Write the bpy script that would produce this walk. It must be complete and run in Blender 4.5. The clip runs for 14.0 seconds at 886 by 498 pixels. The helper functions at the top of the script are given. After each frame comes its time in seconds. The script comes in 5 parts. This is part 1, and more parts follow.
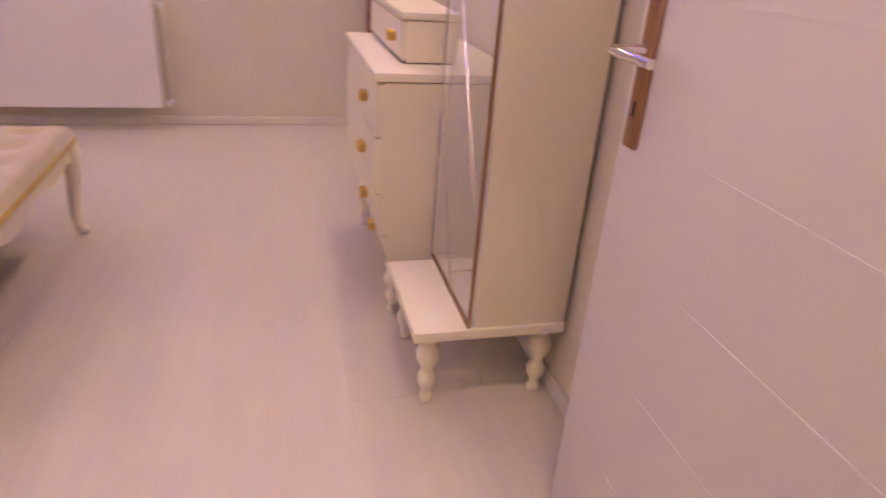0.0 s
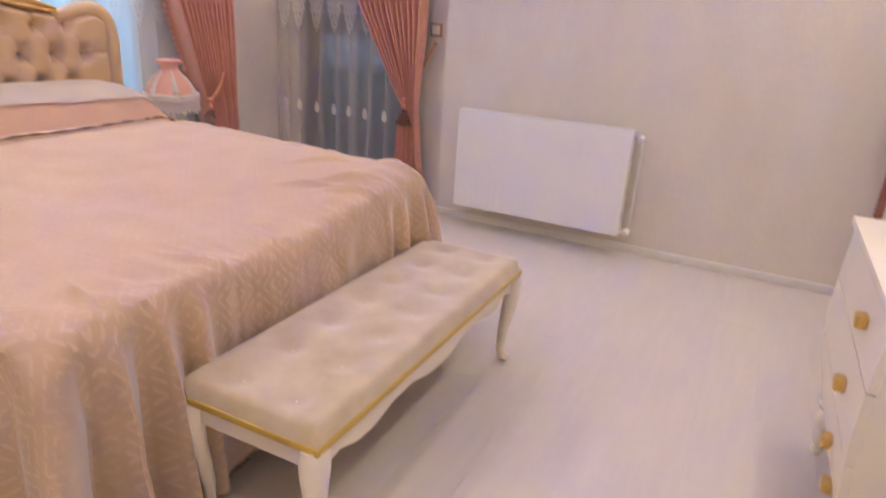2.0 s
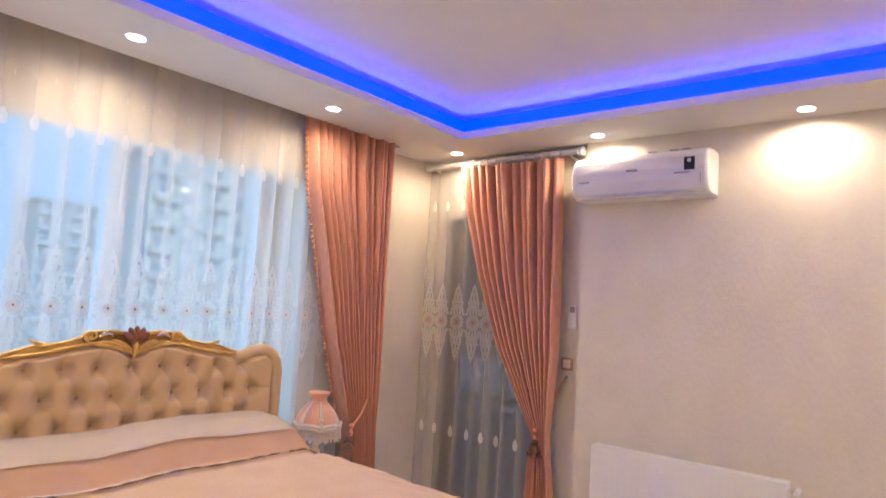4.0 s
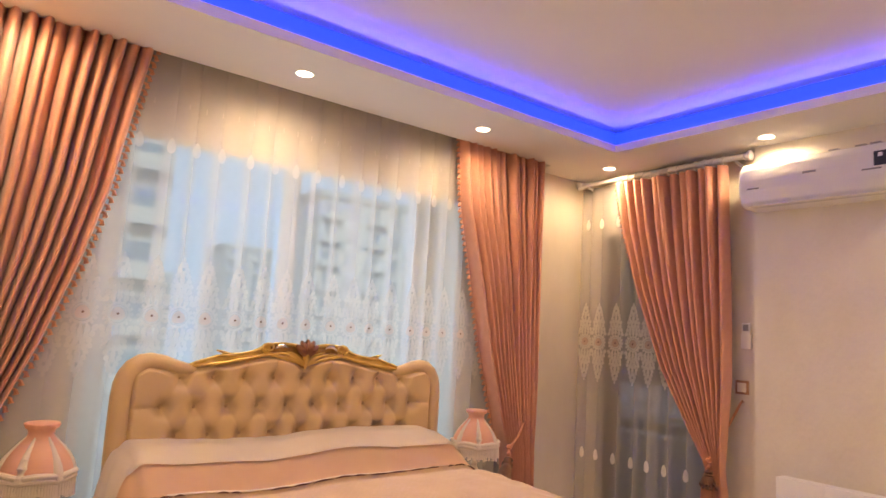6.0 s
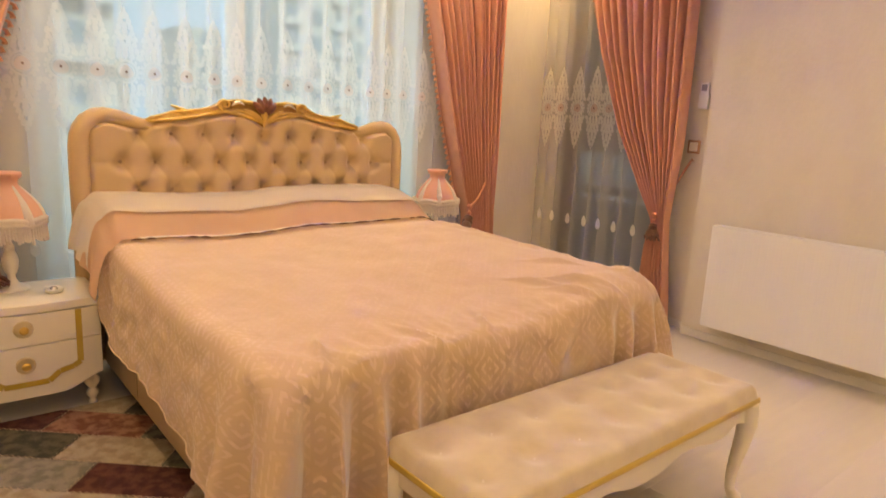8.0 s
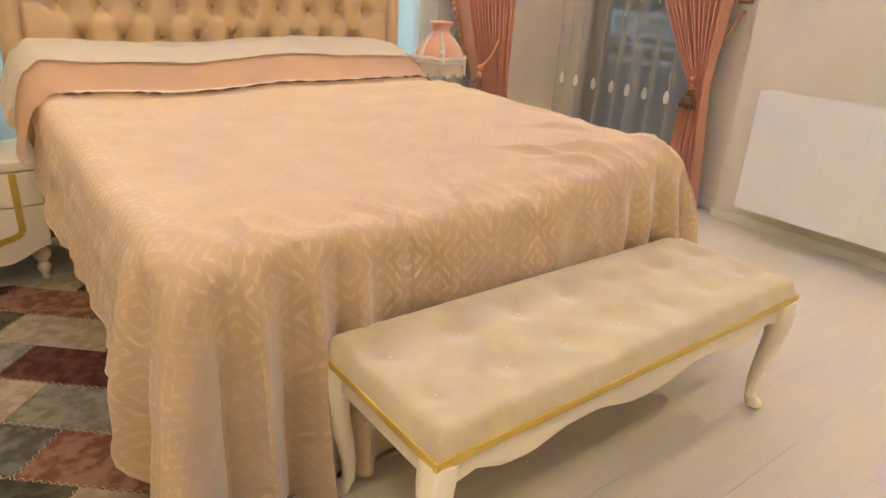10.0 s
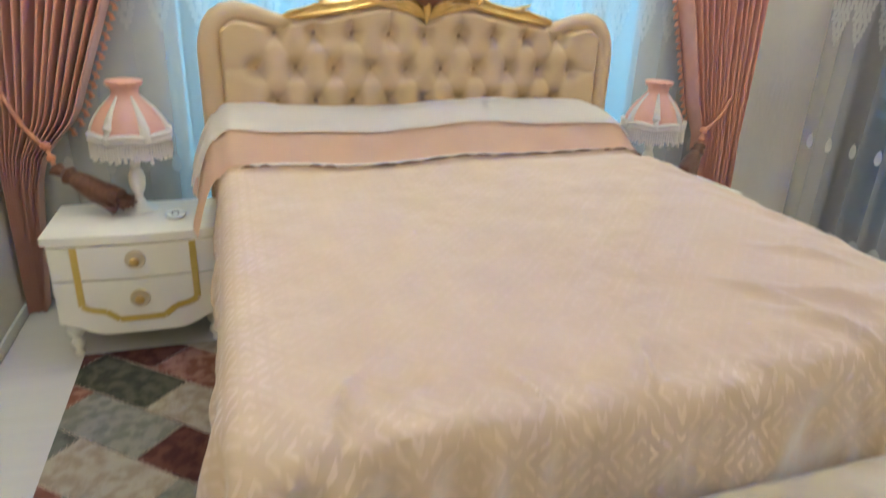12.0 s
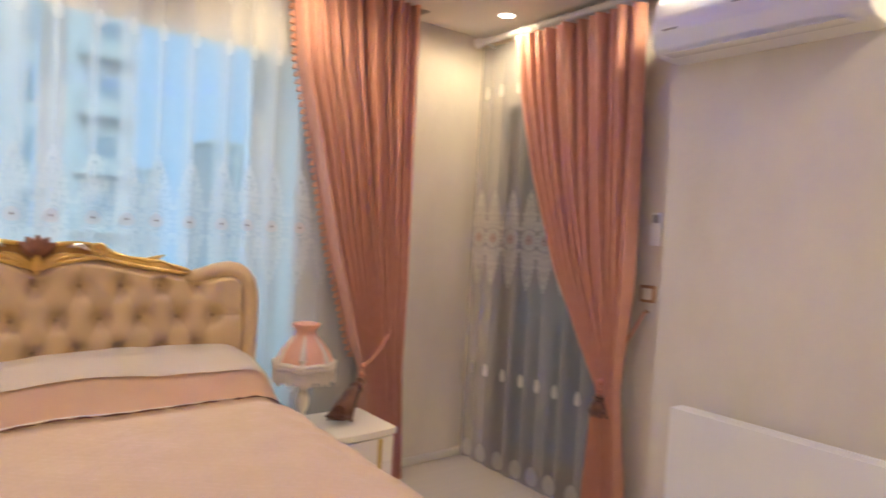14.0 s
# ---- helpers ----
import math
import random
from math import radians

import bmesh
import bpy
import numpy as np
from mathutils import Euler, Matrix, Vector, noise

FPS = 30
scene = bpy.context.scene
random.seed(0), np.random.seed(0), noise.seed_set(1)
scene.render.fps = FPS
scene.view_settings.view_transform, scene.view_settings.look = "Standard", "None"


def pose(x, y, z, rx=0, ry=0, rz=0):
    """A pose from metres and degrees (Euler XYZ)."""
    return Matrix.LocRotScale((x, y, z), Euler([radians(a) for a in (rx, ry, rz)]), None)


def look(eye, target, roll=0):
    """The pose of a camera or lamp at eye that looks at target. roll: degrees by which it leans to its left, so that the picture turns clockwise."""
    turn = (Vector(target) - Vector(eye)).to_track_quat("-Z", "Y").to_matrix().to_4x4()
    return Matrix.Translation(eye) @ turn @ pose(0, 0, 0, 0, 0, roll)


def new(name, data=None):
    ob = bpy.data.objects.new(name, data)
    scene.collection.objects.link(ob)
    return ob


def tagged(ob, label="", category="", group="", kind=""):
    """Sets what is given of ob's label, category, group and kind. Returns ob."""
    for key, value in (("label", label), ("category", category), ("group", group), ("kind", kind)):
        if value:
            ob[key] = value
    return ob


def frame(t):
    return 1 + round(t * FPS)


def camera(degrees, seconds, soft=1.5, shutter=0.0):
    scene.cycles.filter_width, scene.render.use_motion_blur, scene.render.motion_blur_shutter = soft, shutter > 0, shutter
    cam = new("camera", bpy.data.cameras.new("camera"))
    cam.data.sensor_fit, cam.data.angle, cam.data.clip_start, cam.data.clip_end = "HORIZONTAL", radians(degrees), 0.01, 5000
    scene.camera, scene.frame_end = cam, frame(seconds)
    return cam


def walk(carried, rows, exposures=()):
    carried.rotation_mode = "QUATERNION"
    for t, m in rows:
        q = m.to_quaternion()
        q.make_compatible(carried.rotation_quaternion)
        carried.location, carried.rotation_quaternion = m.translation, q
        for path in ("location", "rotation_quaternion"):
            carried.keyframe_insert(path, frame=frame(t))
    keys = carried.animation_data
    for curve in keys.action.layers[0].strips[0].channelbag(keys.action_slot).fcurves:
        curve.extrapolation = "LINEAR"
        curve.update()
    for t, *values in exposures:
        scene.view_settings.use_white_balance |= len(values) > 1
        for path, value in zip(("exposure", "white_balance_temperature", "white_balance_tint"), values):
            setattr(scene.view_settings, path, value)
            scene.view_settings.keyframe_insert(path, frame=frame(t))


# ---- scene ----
cam = camera(69.2, 14.0, soft=1.4, shutter=0.4)
PATH = [
    (0, (0.503, 0.767, 1.158), (2.239, 0.285, 0.287), 4.4),
    (0.5, (0.544, 0.668, 1.182), (2.336, 0.658, 0.296), 4.5),
    (0.8, (0.642, 0.702, 1.171), (2.423, 0.902, 0.283), 4.3),
    (1, (0.714, 0.727, 1.178), (2.474, 1.05, 0.283), 4.4),
    (1.5, (0.865, 0.821, 1.222), (2.581, 1.377, 0.358), 4.3),
    (2, (0.907, 0.796, 1.297), (2.601, 1.604, 0.607), 3.8),
    (2.5, (0.903, 0.711, 1.376), (2.569, 1.721, 0.925), 3.5),
    (3, (0.89, 0.704, 1.423), (2.549, 1.8, 1.207), 3.7),
    (3.5, (0.88, 0.726, 1.47), (2.482, 1.924, 1.472), 3.5),
    (4, (0.874, 0.719, 1.526), (2.414, 1.983, 1.701), 3.6),
    (4.2, (0.878, 0.728, 1.55), (2.403, 2.004, 1.773), 3.8),
    (6.3, (0.89, 0.74, 1.408), (2.052, 2.352, 1.63), 3.3),
    (6.5, (0.879, 0.757, 1.407), (2.054, 2.369, 1.547), 3.3),
    (7, (0.91, 0.709, 1.355), (2.086, 2.326, 1.308), 3.3),
    (7.5, (0.923, 0.673, 1.301), (2.135, 2.249, 1.081), 3.0),
    (8, (0.926, 0.651, 1.257), (2.196, 2.146, 0.87), 3.1),
    (8.5, (0.914, 0.701, 1.2), (2.19, 2.16, 0.707), 3.0),
    (8.7, (0.963, 0.716, 1.131), (2.224, 2.186, 0.633), 2.8),
    (10.8, (1.35, 0.92, 1.179), (2.338, 2.399, 0.266), 3.1),
    (11, (1.336, 0.943, 1.197), (2.243, 2.471, 0.278), 3.3),
    (11.5, (1.397, 1.022, 1.232), (2.037, 2.689, 0.33), 3.1),
    (12, (1.582, 1.172, 1.291), (2.181, 2.933, 0.557), 2.4),
    (12.5, (1.681, 1.25, 1.36), (2.362, 3.086, 0.953), 2.9),
    (13, (1.937, 1.161, 1.391), (2.621, 3.035, 1.244), 2.4),
    (13.5, (2.057, 1.044, 1.421), (2.923, 2.846, 1.366), 3.0),
    (14, (2.097, 0.965, 1.444), (3.325, 2.543, 1.383), 3.3),
]
EXPOSURES = [(0.0, -0.86, 6600, 38.0), (1.0, -0.63, 6300, 32.0), (1.5, -0.51, 6000, 26.0), (2.5, -0.46, 5400, 8.0), (3.5, -0.51, 5600, 6.0), (4.0, -0.57, 6200, 15.0), (6.5, -0.66, 8500, 20.0), (7.5, -0.57, 8900, 15.0), (8.5, -0.37, 8800, 5.0), (11.0, -0.26, 5400, -8.0), (11.5, -0.31, 5100, -11.0), (12.0, -0.38, 4850, -15.0), (12.5, -0.53, 5000, -13.0), (13.0, -0.59, 5100, -14.0), (13.5, -0.66, 5600, -5.0), (14.0, -0.68, 6300, 6.0)]
walk(cam, [(t, look(eye, target, roll)) for t, eye, target, roll in PATH], EXPOSURES)

# ---- plan, in metres ----
WX, EX, SY, NY = 0.72, 4.71, 0.03, 4.10      # faces of the walls
NICHE_X, NICHE_Y = 4.81, 2.68                 # recess of the balcony door
SOF, TOP, LIP = 2.66, 2.835, 2.71              # dropped border, upper ceiling, top of the lip
COVE = (1.18, 0.55, 4.25, 3.374)              # opening of the dropped border
POCKET_Y = 3.93

# ---- world and lamps ----
world = bpy.data.worlds.new("world")
scene.world = world
world.use_nodes = True
_n = world.node_tree.nodes
_sky = _n.new("ShaderNodeTexSky")
_sky.sky_type, _sky.sun_disc = "NISHITA", False
_sky.sun_elevation, _sky.sun_rotation = radians(28), radians(200)
_sky.dust_density, _sky.air_density = 7.0, 1.2
world.node_tree.links.new(_sky.outputs[0], _n["Background"].inputs[0])
_n["Background"].inputs[1].default_value = 0.15

_l = bpy.data.lights.new("sun", "SUN")
_l.energy, _l.angle, _l.color = 1.6, radians(10), (1.0, 0.95, 0.88)
new("sun", _l).matrix_world = look((-20, -50, 32), (0, 0, 0))

SPOTS = [(0.95, 3.663), (2.153, 3.663), (3.34, 3.663), (4.552, 3.663), (4.552, 2.528), (4.552, 1.36),
         (4.552, 0.30), (3.34, 0.30), (2.153, 0.30), (0.95, 0.42), (0.95, 1.36), (0.95, 2.528)]
SPOT_WATT = 42.0
for _x, _y in SPOTS:
    _l = bpy.data.lights.new("downlight_beam", "SPOT")
    _l.energy, _l.color, _l.spot_size, _l.spot_blend, _l.shadow_soft_size = SPOT_WATT, (1.0, 0.80, 0.53), radians(176), 0.6, 0.035
    _o = new("downlight_beam", _l)
    _o.matrix_world = pose(_x, _y, SOF - 0.012)
# unseen hall lamp, assumed, added to brighten the cabinet side and door leaf
_l = bpy.data.lights.new("assumed_hall_beam", "SPOT")
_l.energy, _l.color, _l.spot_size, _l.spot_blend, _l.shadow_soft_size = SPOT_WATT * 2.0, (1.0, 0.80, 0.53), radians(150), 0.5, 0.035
new("assumed_hall_beam", _l).matrix_world = pose(-0.05, 0.62, 2.688)
# the light strip lies on the lip of the ceiling cove and shines upwards
for _x, _y, _sx, _sy in ((2.715, 0.537, 3.0, 0.016), (2.715, 3.387, 3.0, 0.016), (1.167, 1.962, 0.016, 2.7), (4.263, 1.962, 0.016, 2.7)):
    _l = bpy.data.lights.new("cove_strip", "AREA")
    _l.shape, _l.size, _l.size_y, _l.energy, _l.color = "RECTANGLE", _sx, _sy, 15.0, (0.03, 0.05, 1.0)
    new("cove_strip", _l).matrix_world = pose(_x, _y, LIP + 0.004, 180, 0, 0)
_l = bpy.data.lights.new("window_sky", "AREA")
_l.shape, _l.size, _l.size_y, _l.energy, _l.color = "RECTANGLE", 1.95, 2.0, 38.0, (0.52, 0.79, 1.0)
new("window_sky", _l).matrix_world = pose(2.467, NY + 0.47, 1.39, -90, 0, 0)


# ---- materials ----
def mat(name, color, rough=0.5, metal=0.0, color2=None, scale=6.0, detail=4.0, bump=0.0, bscale=60.0, spread=0.5,
        coat=0.0, sheen=0.0, alpha=1.0, tint=(1, 1, 1), transmission=0.0, emission=None, estrength=0.0, stretch=(1, 1, 1), vary=0.0, translucent=0.0):
    m = bpy.data.materials.new(name)
    m.use_nodes = True
    nt = m.node_tree
    N, L = nt.nodes, nt.links
    b = N["Principled BSDF"]
    b.inputs["Base Color"].default_value = (*color, 1)
    b.inputs["Roughness"].default_value = rough
    b.inputs["Metallic"].default_value = metal
    b.inputs["Coat Weight"].default_value = coat
    b.inputs["Sheen Weight"].default_value = sheen
    b.inputs["Transmission Weight"].default_value = transmission
    if emission:
        b.inputs["Emission Color"].default_value = (*emission, 1)
        b.inputs["Emission Strength"].default_value = estrength
    co = N.new("ShaderNodeTexCoord")
    mp = N.new("ShaderNodeMapping")
    mp.inputs["Scale"].default_value = stretch
    L.new(co.outputs["Object"], mp.inputs[0])
    src = None
    if color2:
        nz = N.new("ShaderNodeTexNoise")
        nz.inputs["Scale"].default_value, nz.inputs["Detail"].default_value = scale, detail
        L.new(mp.outputs[0], nz.inputs["Vector"])
        rp = N.new("ShaderNodeValToRGB")
        rp.color_ramp.elements[0].position, rp.color_ramp.elements[1].position = 0.5 - spread / 2, 0.5 + spread / 2
        rp.color_ramp.elements[0].color, rp.color_ramp.elements[1].color = (*color, 1), (*color2, 1)
        L.new(nz.outputs["Fac"], rp.inputs[0])
        src = rp.outputs[0]
        L.new(src, b.inputs["Base Color"])
    if vary:
        oi = N.new("ShaderNodeObjectInfo")
        ma = N.new("ShaderNodeMapRange")
        ma.inputs["To Min"].default_value, ma.inputs["To Max"].default_value = 1 - vary, 1 + vary
        L.new(oi.outputs["Random"], ma.inputs["Value"])
        hs = N.new("ShaderNodeHueSaturation")
        if src:
            L.new(src, hs.inputs["Color"])
        else:
            hs.inputs["Color"].default_value = (*color, 1)
        L.new(ma.outputs[0], hs.inputs["Value"])
        L.new(hs.outputs[0], b.inputs["Base Color"])
    if bump:
        n2 = N.new("ShaderNodeTexNoise")
        n2.inputs["Scale"].default_value, n2.inputs["Detail"].default_value = bscale, 5.0
        L.new(mp.outputs[0], n2.inputs["Vector"])
        bp = N.new("ShaderNodeBump")
        bp.inputs["Strength"].default_value, bp.inputs["Distance"].default_value = bump, 0.01
        L.new(n2.outputs["Fac"], bp.inputs["Height"])
        L.new(bp.outputs[0], b.inputs["Normal"])
    out = N["Material Output"]
    last = b.outputs[0]
    if translucent:
        tr = N.new("ShaderNodeBsdfTranslucent")
        tr.inputs[0].default_value = (*color, 1)
        mx = N.new("ShaderNodeMixShader")
        mx.inputs[0].default_value = translucent
        L.new(last, mx.inputs[1])
        L.new(tr.outputs[0], mx.inputs[2])
        last = mx.outputs[0]
    if alpha < 1:
        tp = N.new("ShaderNodeBsdfTransparent")
        tp.inputs[0].default_value = (*tint, 1)
        mx = N.new("ShaderNodeMixShader")
        mx.inputs[0].default_value = alpha
        L.new(tp.outputs[0], mx.inputs[1])
        L.new(last, mx.inputs[2])
        last = mx.outputs[0]
    L.new(last, out.inputs[0])
    return m


WALLPAPER = mat("wallpaper", (0.68, 0.615, 0.51), 0.5, color2=(0.75, 0.69, 0.59), scale=5, detail=8, bump=0.25, bscale=45, stretch=(1, 1, 0.5))
CEILING = mat("ceiling_paint", (0.80, 0.78, 0.74), 0.75, color2=(0.83, 0.81, 0.78), scale=2, bump=0.03)
SKIRT = mat("skirting_paint", (0.72, 0.68, 0.62), 0.4, color2=(0.76, 0.72, 0.67), scale=9)
LAMINATE = mat("laminate", (0.61, 0.555, 0.49), 0.34, color2=(0.655, 0.60, 0.535), scale=7, detail=8, spread=0.5, stretch=(0.35, 3.5, 1), bump=0.04, bscale=30, vary=0.012)
SUBFLOOR = mat("subfloor", (0.30, 0.26, 0.22), 0.8)
CREAM = mat("cream_lacquer", (0.85, 0.77, 0.63), 0.38, color2=(0.88, 0.81, 0.68), scale=3, coat=0.08, bump=0.02, bscale=25)
WHITE = mat("white_enamel", (0.82, 0.81, 0.79), 0.3, color2=(0.85, 0.84, 0.83), scale=4, coat=0.2)
PLASTIC = mat("white_plastic", (0.83, 0.82, 0.80), 0.22, color2=(0.86, 0.85, 0.84), scale=3)
GREY_MARK = mat("grey_mark", (0.28, 0.27, 0.27), 0.4)
DARK = mat("dark_plastic", (0.03, 0.03, 0.035), 0.3)
GOLD = mat("gold_leaf", (0.82, 0.58, 0.20), 0.34, 0.85, color2=(0.62, 0.39, 0.10), scale=22, bump=0.15, bscale=50)
GOLD_DARK = mat("aged_gilt", (0.42, 0.24, 0.07), 0.45, 0.7, color2=(0.28, 0.14, 0.04), scale=26, bump=0.2, bscale=60)
ROSETTE = mat("pale_gilt", (0.66, 0.53, 0.31), 0.3, 0.4, color2=(0.76, 0.64, 0.42), scale=30)
GOLD_PAINT = mat("gold_band", (0.56, 0.38, 0.06), 0.35, 0.3, color2=(0.66, 0.48, 0.12), scale=8)
ACANTHUS = mat("brown_carving", (0.12, 0.035, 0.014), 0.42, color2=(0.23, 0.08, 0.03), scale=30, bump=0.3)
SILVER = mat("silver_scroll", (0.80, 0.76, 0.70), 0.25, 0.9)
LEATHER = mat("beige_leather", (0.53, 0.365, 0.185), 0.42, color2=(0.59, 0.42, 0.23), scale=5, bump=0.12, bscale=170)
BUTTON = mat("leather_button", (0.42, 0.28, 0.145), 0.42)
BRONZE = mat("bronze_metal", (0.42, 0.23, 0.13), 0.3, 0.9, color2=(0.50, 0.30, 0.18), scale=20)
CHROME = mat("polished_metal", (0.85, 0.82, 0.78), 0.12, 1.0)
DRAPE = mat("salmon_drape", (0.64, 0.295, 0.19), 0.6, color2=(0.70, 0.345, 0.235), scale=22, detail=6, sheen=0.3, bump=0.15, bscale=300, translucent=0.10)
TRIM = mat("drape_fringe", (0.50, 0.20, 0.12), 0.7, color2=(0.62, 0.30, 0.17), scale=40)
TASSEL = mat("tassel_silk", (0.085, 0.028, 0.012), 0.5, color2=(0.17, 0.066, 0.032), scale=14, sheen=0.1, stretch=(8, 8, 1), bump=0.3, bscale=60)
BEAD = mat("tassel_bead", (0.58, 0.22, 0.12), 0.35)
SHEER = mat("sheer_voile", (0.80, 0.79, 0.80), 0.8, color2=(0.86, 0.85, 0.86), scale=30, alpha=0.33, translucent=0.55)
# same lace as LACE; its fading before the bright window is put into alpha
LACE_BACKLIT = mat("backlit_lace_thread", (0.86, 0.82, 0.79), 0.8, color2=(0.90, 0.87, 0.85), scale=90, alpha=0.36, translucent=0.45)
LACE = mat("lace_thread", (0.88, 0.85, 0.82), 0.8, color2=(0.92, 0.90, 0.88), scale=90, alpha=0.5, translucent=0.45)
OVAL = mat("embroidered_oval", (0.90, 0.86, 0.82), 0.8, color2=(0.93, 0.90, 0.87), scale=120, alpha=0.8, translucent=0.35)
LACE_PINK = mat("lace_pink", (0.76, 0.60, 0.54), 0.8, alpha=0.5, translucent=0.4)
SHEET = mat("white_sheet", (0.92, 0.81, 0.68), 0.75, color2=(0.94, 0.85, 0.74), scale=8, sheen=0.2, bump=0.25, bscale=14)
PEACH = mat("peach_sheet", (0.84, 0.56, 0.35), 0.7, color2=(0.87, 0.61, 0.41), scale=8, sheen=0.2, bump=0.2, bscale=14)
SHADE_PINK = mat("shade_silk", (0.84, 0.47, 0.33), 0.65, color2=(0.88, 0.55, 0.42), scale=20, translucent=0.35, bump=0.1, bscale=90)
SHADE_LACE = mat("shade_lace", (0.82, 0.72, 0.62), 0.7, color2=(0.86, 0.79, 0.70), scale=120, translucent=0.3, bump=0.4, bscale=160)
LED = mat("led_blue", (0.0, 0.01, 0.08), 0.6, emission=(0.0, 0.042, 1.0), estrength=3.4)
BULB = mat("downlight_glow", (1, 0.95, 0.85), 0.5, emission=(1.0, 0.90, 0.70), estrength=14.0)
GLASS = mat("clear_glass", (0.9, 0.95, 0.94), 0.02, alpha=0.12)
PANE = mat("window_glass", (0.75, 0.88, 0.95), 0.02, metal=1.0, alpha=0.05, tint=(0.66, 0.85, 1.0))
DOOR_PANE = mat("door_glass", (0.6, 0.7, 0.75), 0.03, alpha=0.10, tint=(0.42, 0.49, 0.60))
PVC = mat("window_pvc", (0.74, 0.75, 0.76), 0.35)
DARK_PVC = mat("dark_door_frame", (0.13, 0.10, 0.09), 0.4, color2=(0.17, 0.13, 0.12), scale=12)
DOOR_WHITE = mat("door_laminate", (0.74, 0.69, 0.68), 0.45, color2=(0.78, 0.73, 0.72), scale=3, bump=0.04, bscale=60)
WOOD_DARK = mat("handrail_wood", (0.20, 0.10, 0.06), 0.45, color2=(0.28, 0.15, 0.09), scale=12, stretch=(1, 6, 6))
CONCRETE = mat("facade_concrete", (0.60, 0.61, 0.63), 0.85, color2=(0.66, 0.67, 0.69), scale=0.4)
FACADE_B = mat("facade_white", (0.74, 0.75, 0.77), 0.85, color2=(0.78, 0.79, 0.80), scale=0.3)
FAR_GLASS = mat("far_window", (0.26, 0.38, 0.50), 0.2)
OVERCAST = mat("overcast_sky", (0.1, 0.1, 0.1), 1.0, emission=(0.66, 0.83, 1.0), estrength=1.3)
EARTH = mat("far_ground", (0.16, 0.17, 0.14), 0.9, color2=(0.24, 0.23, 0.20), scale=0.05)
BLUE_GLASS = mat("blue_glass", (0.14, 0.25, 0.38), 0.1, alpha=0.7, translucent=0.5)
TAUPE = mat("taupe_blind", (0.34, 0.28, 0.24), 0.6, color2=(0.40, 0.33, 0.29), scale=6, translucent=0.3)
POST = mat("ribbed_brown_post", (0.24, 0.09, 0.07), 0.45, color2=(0.32, 0.13, 0.10), scale=10)
CREAM_SHADE = mat("white_drum_fabric", (0.84, 0.80, 0.76), 0.7, translucent=0.3)


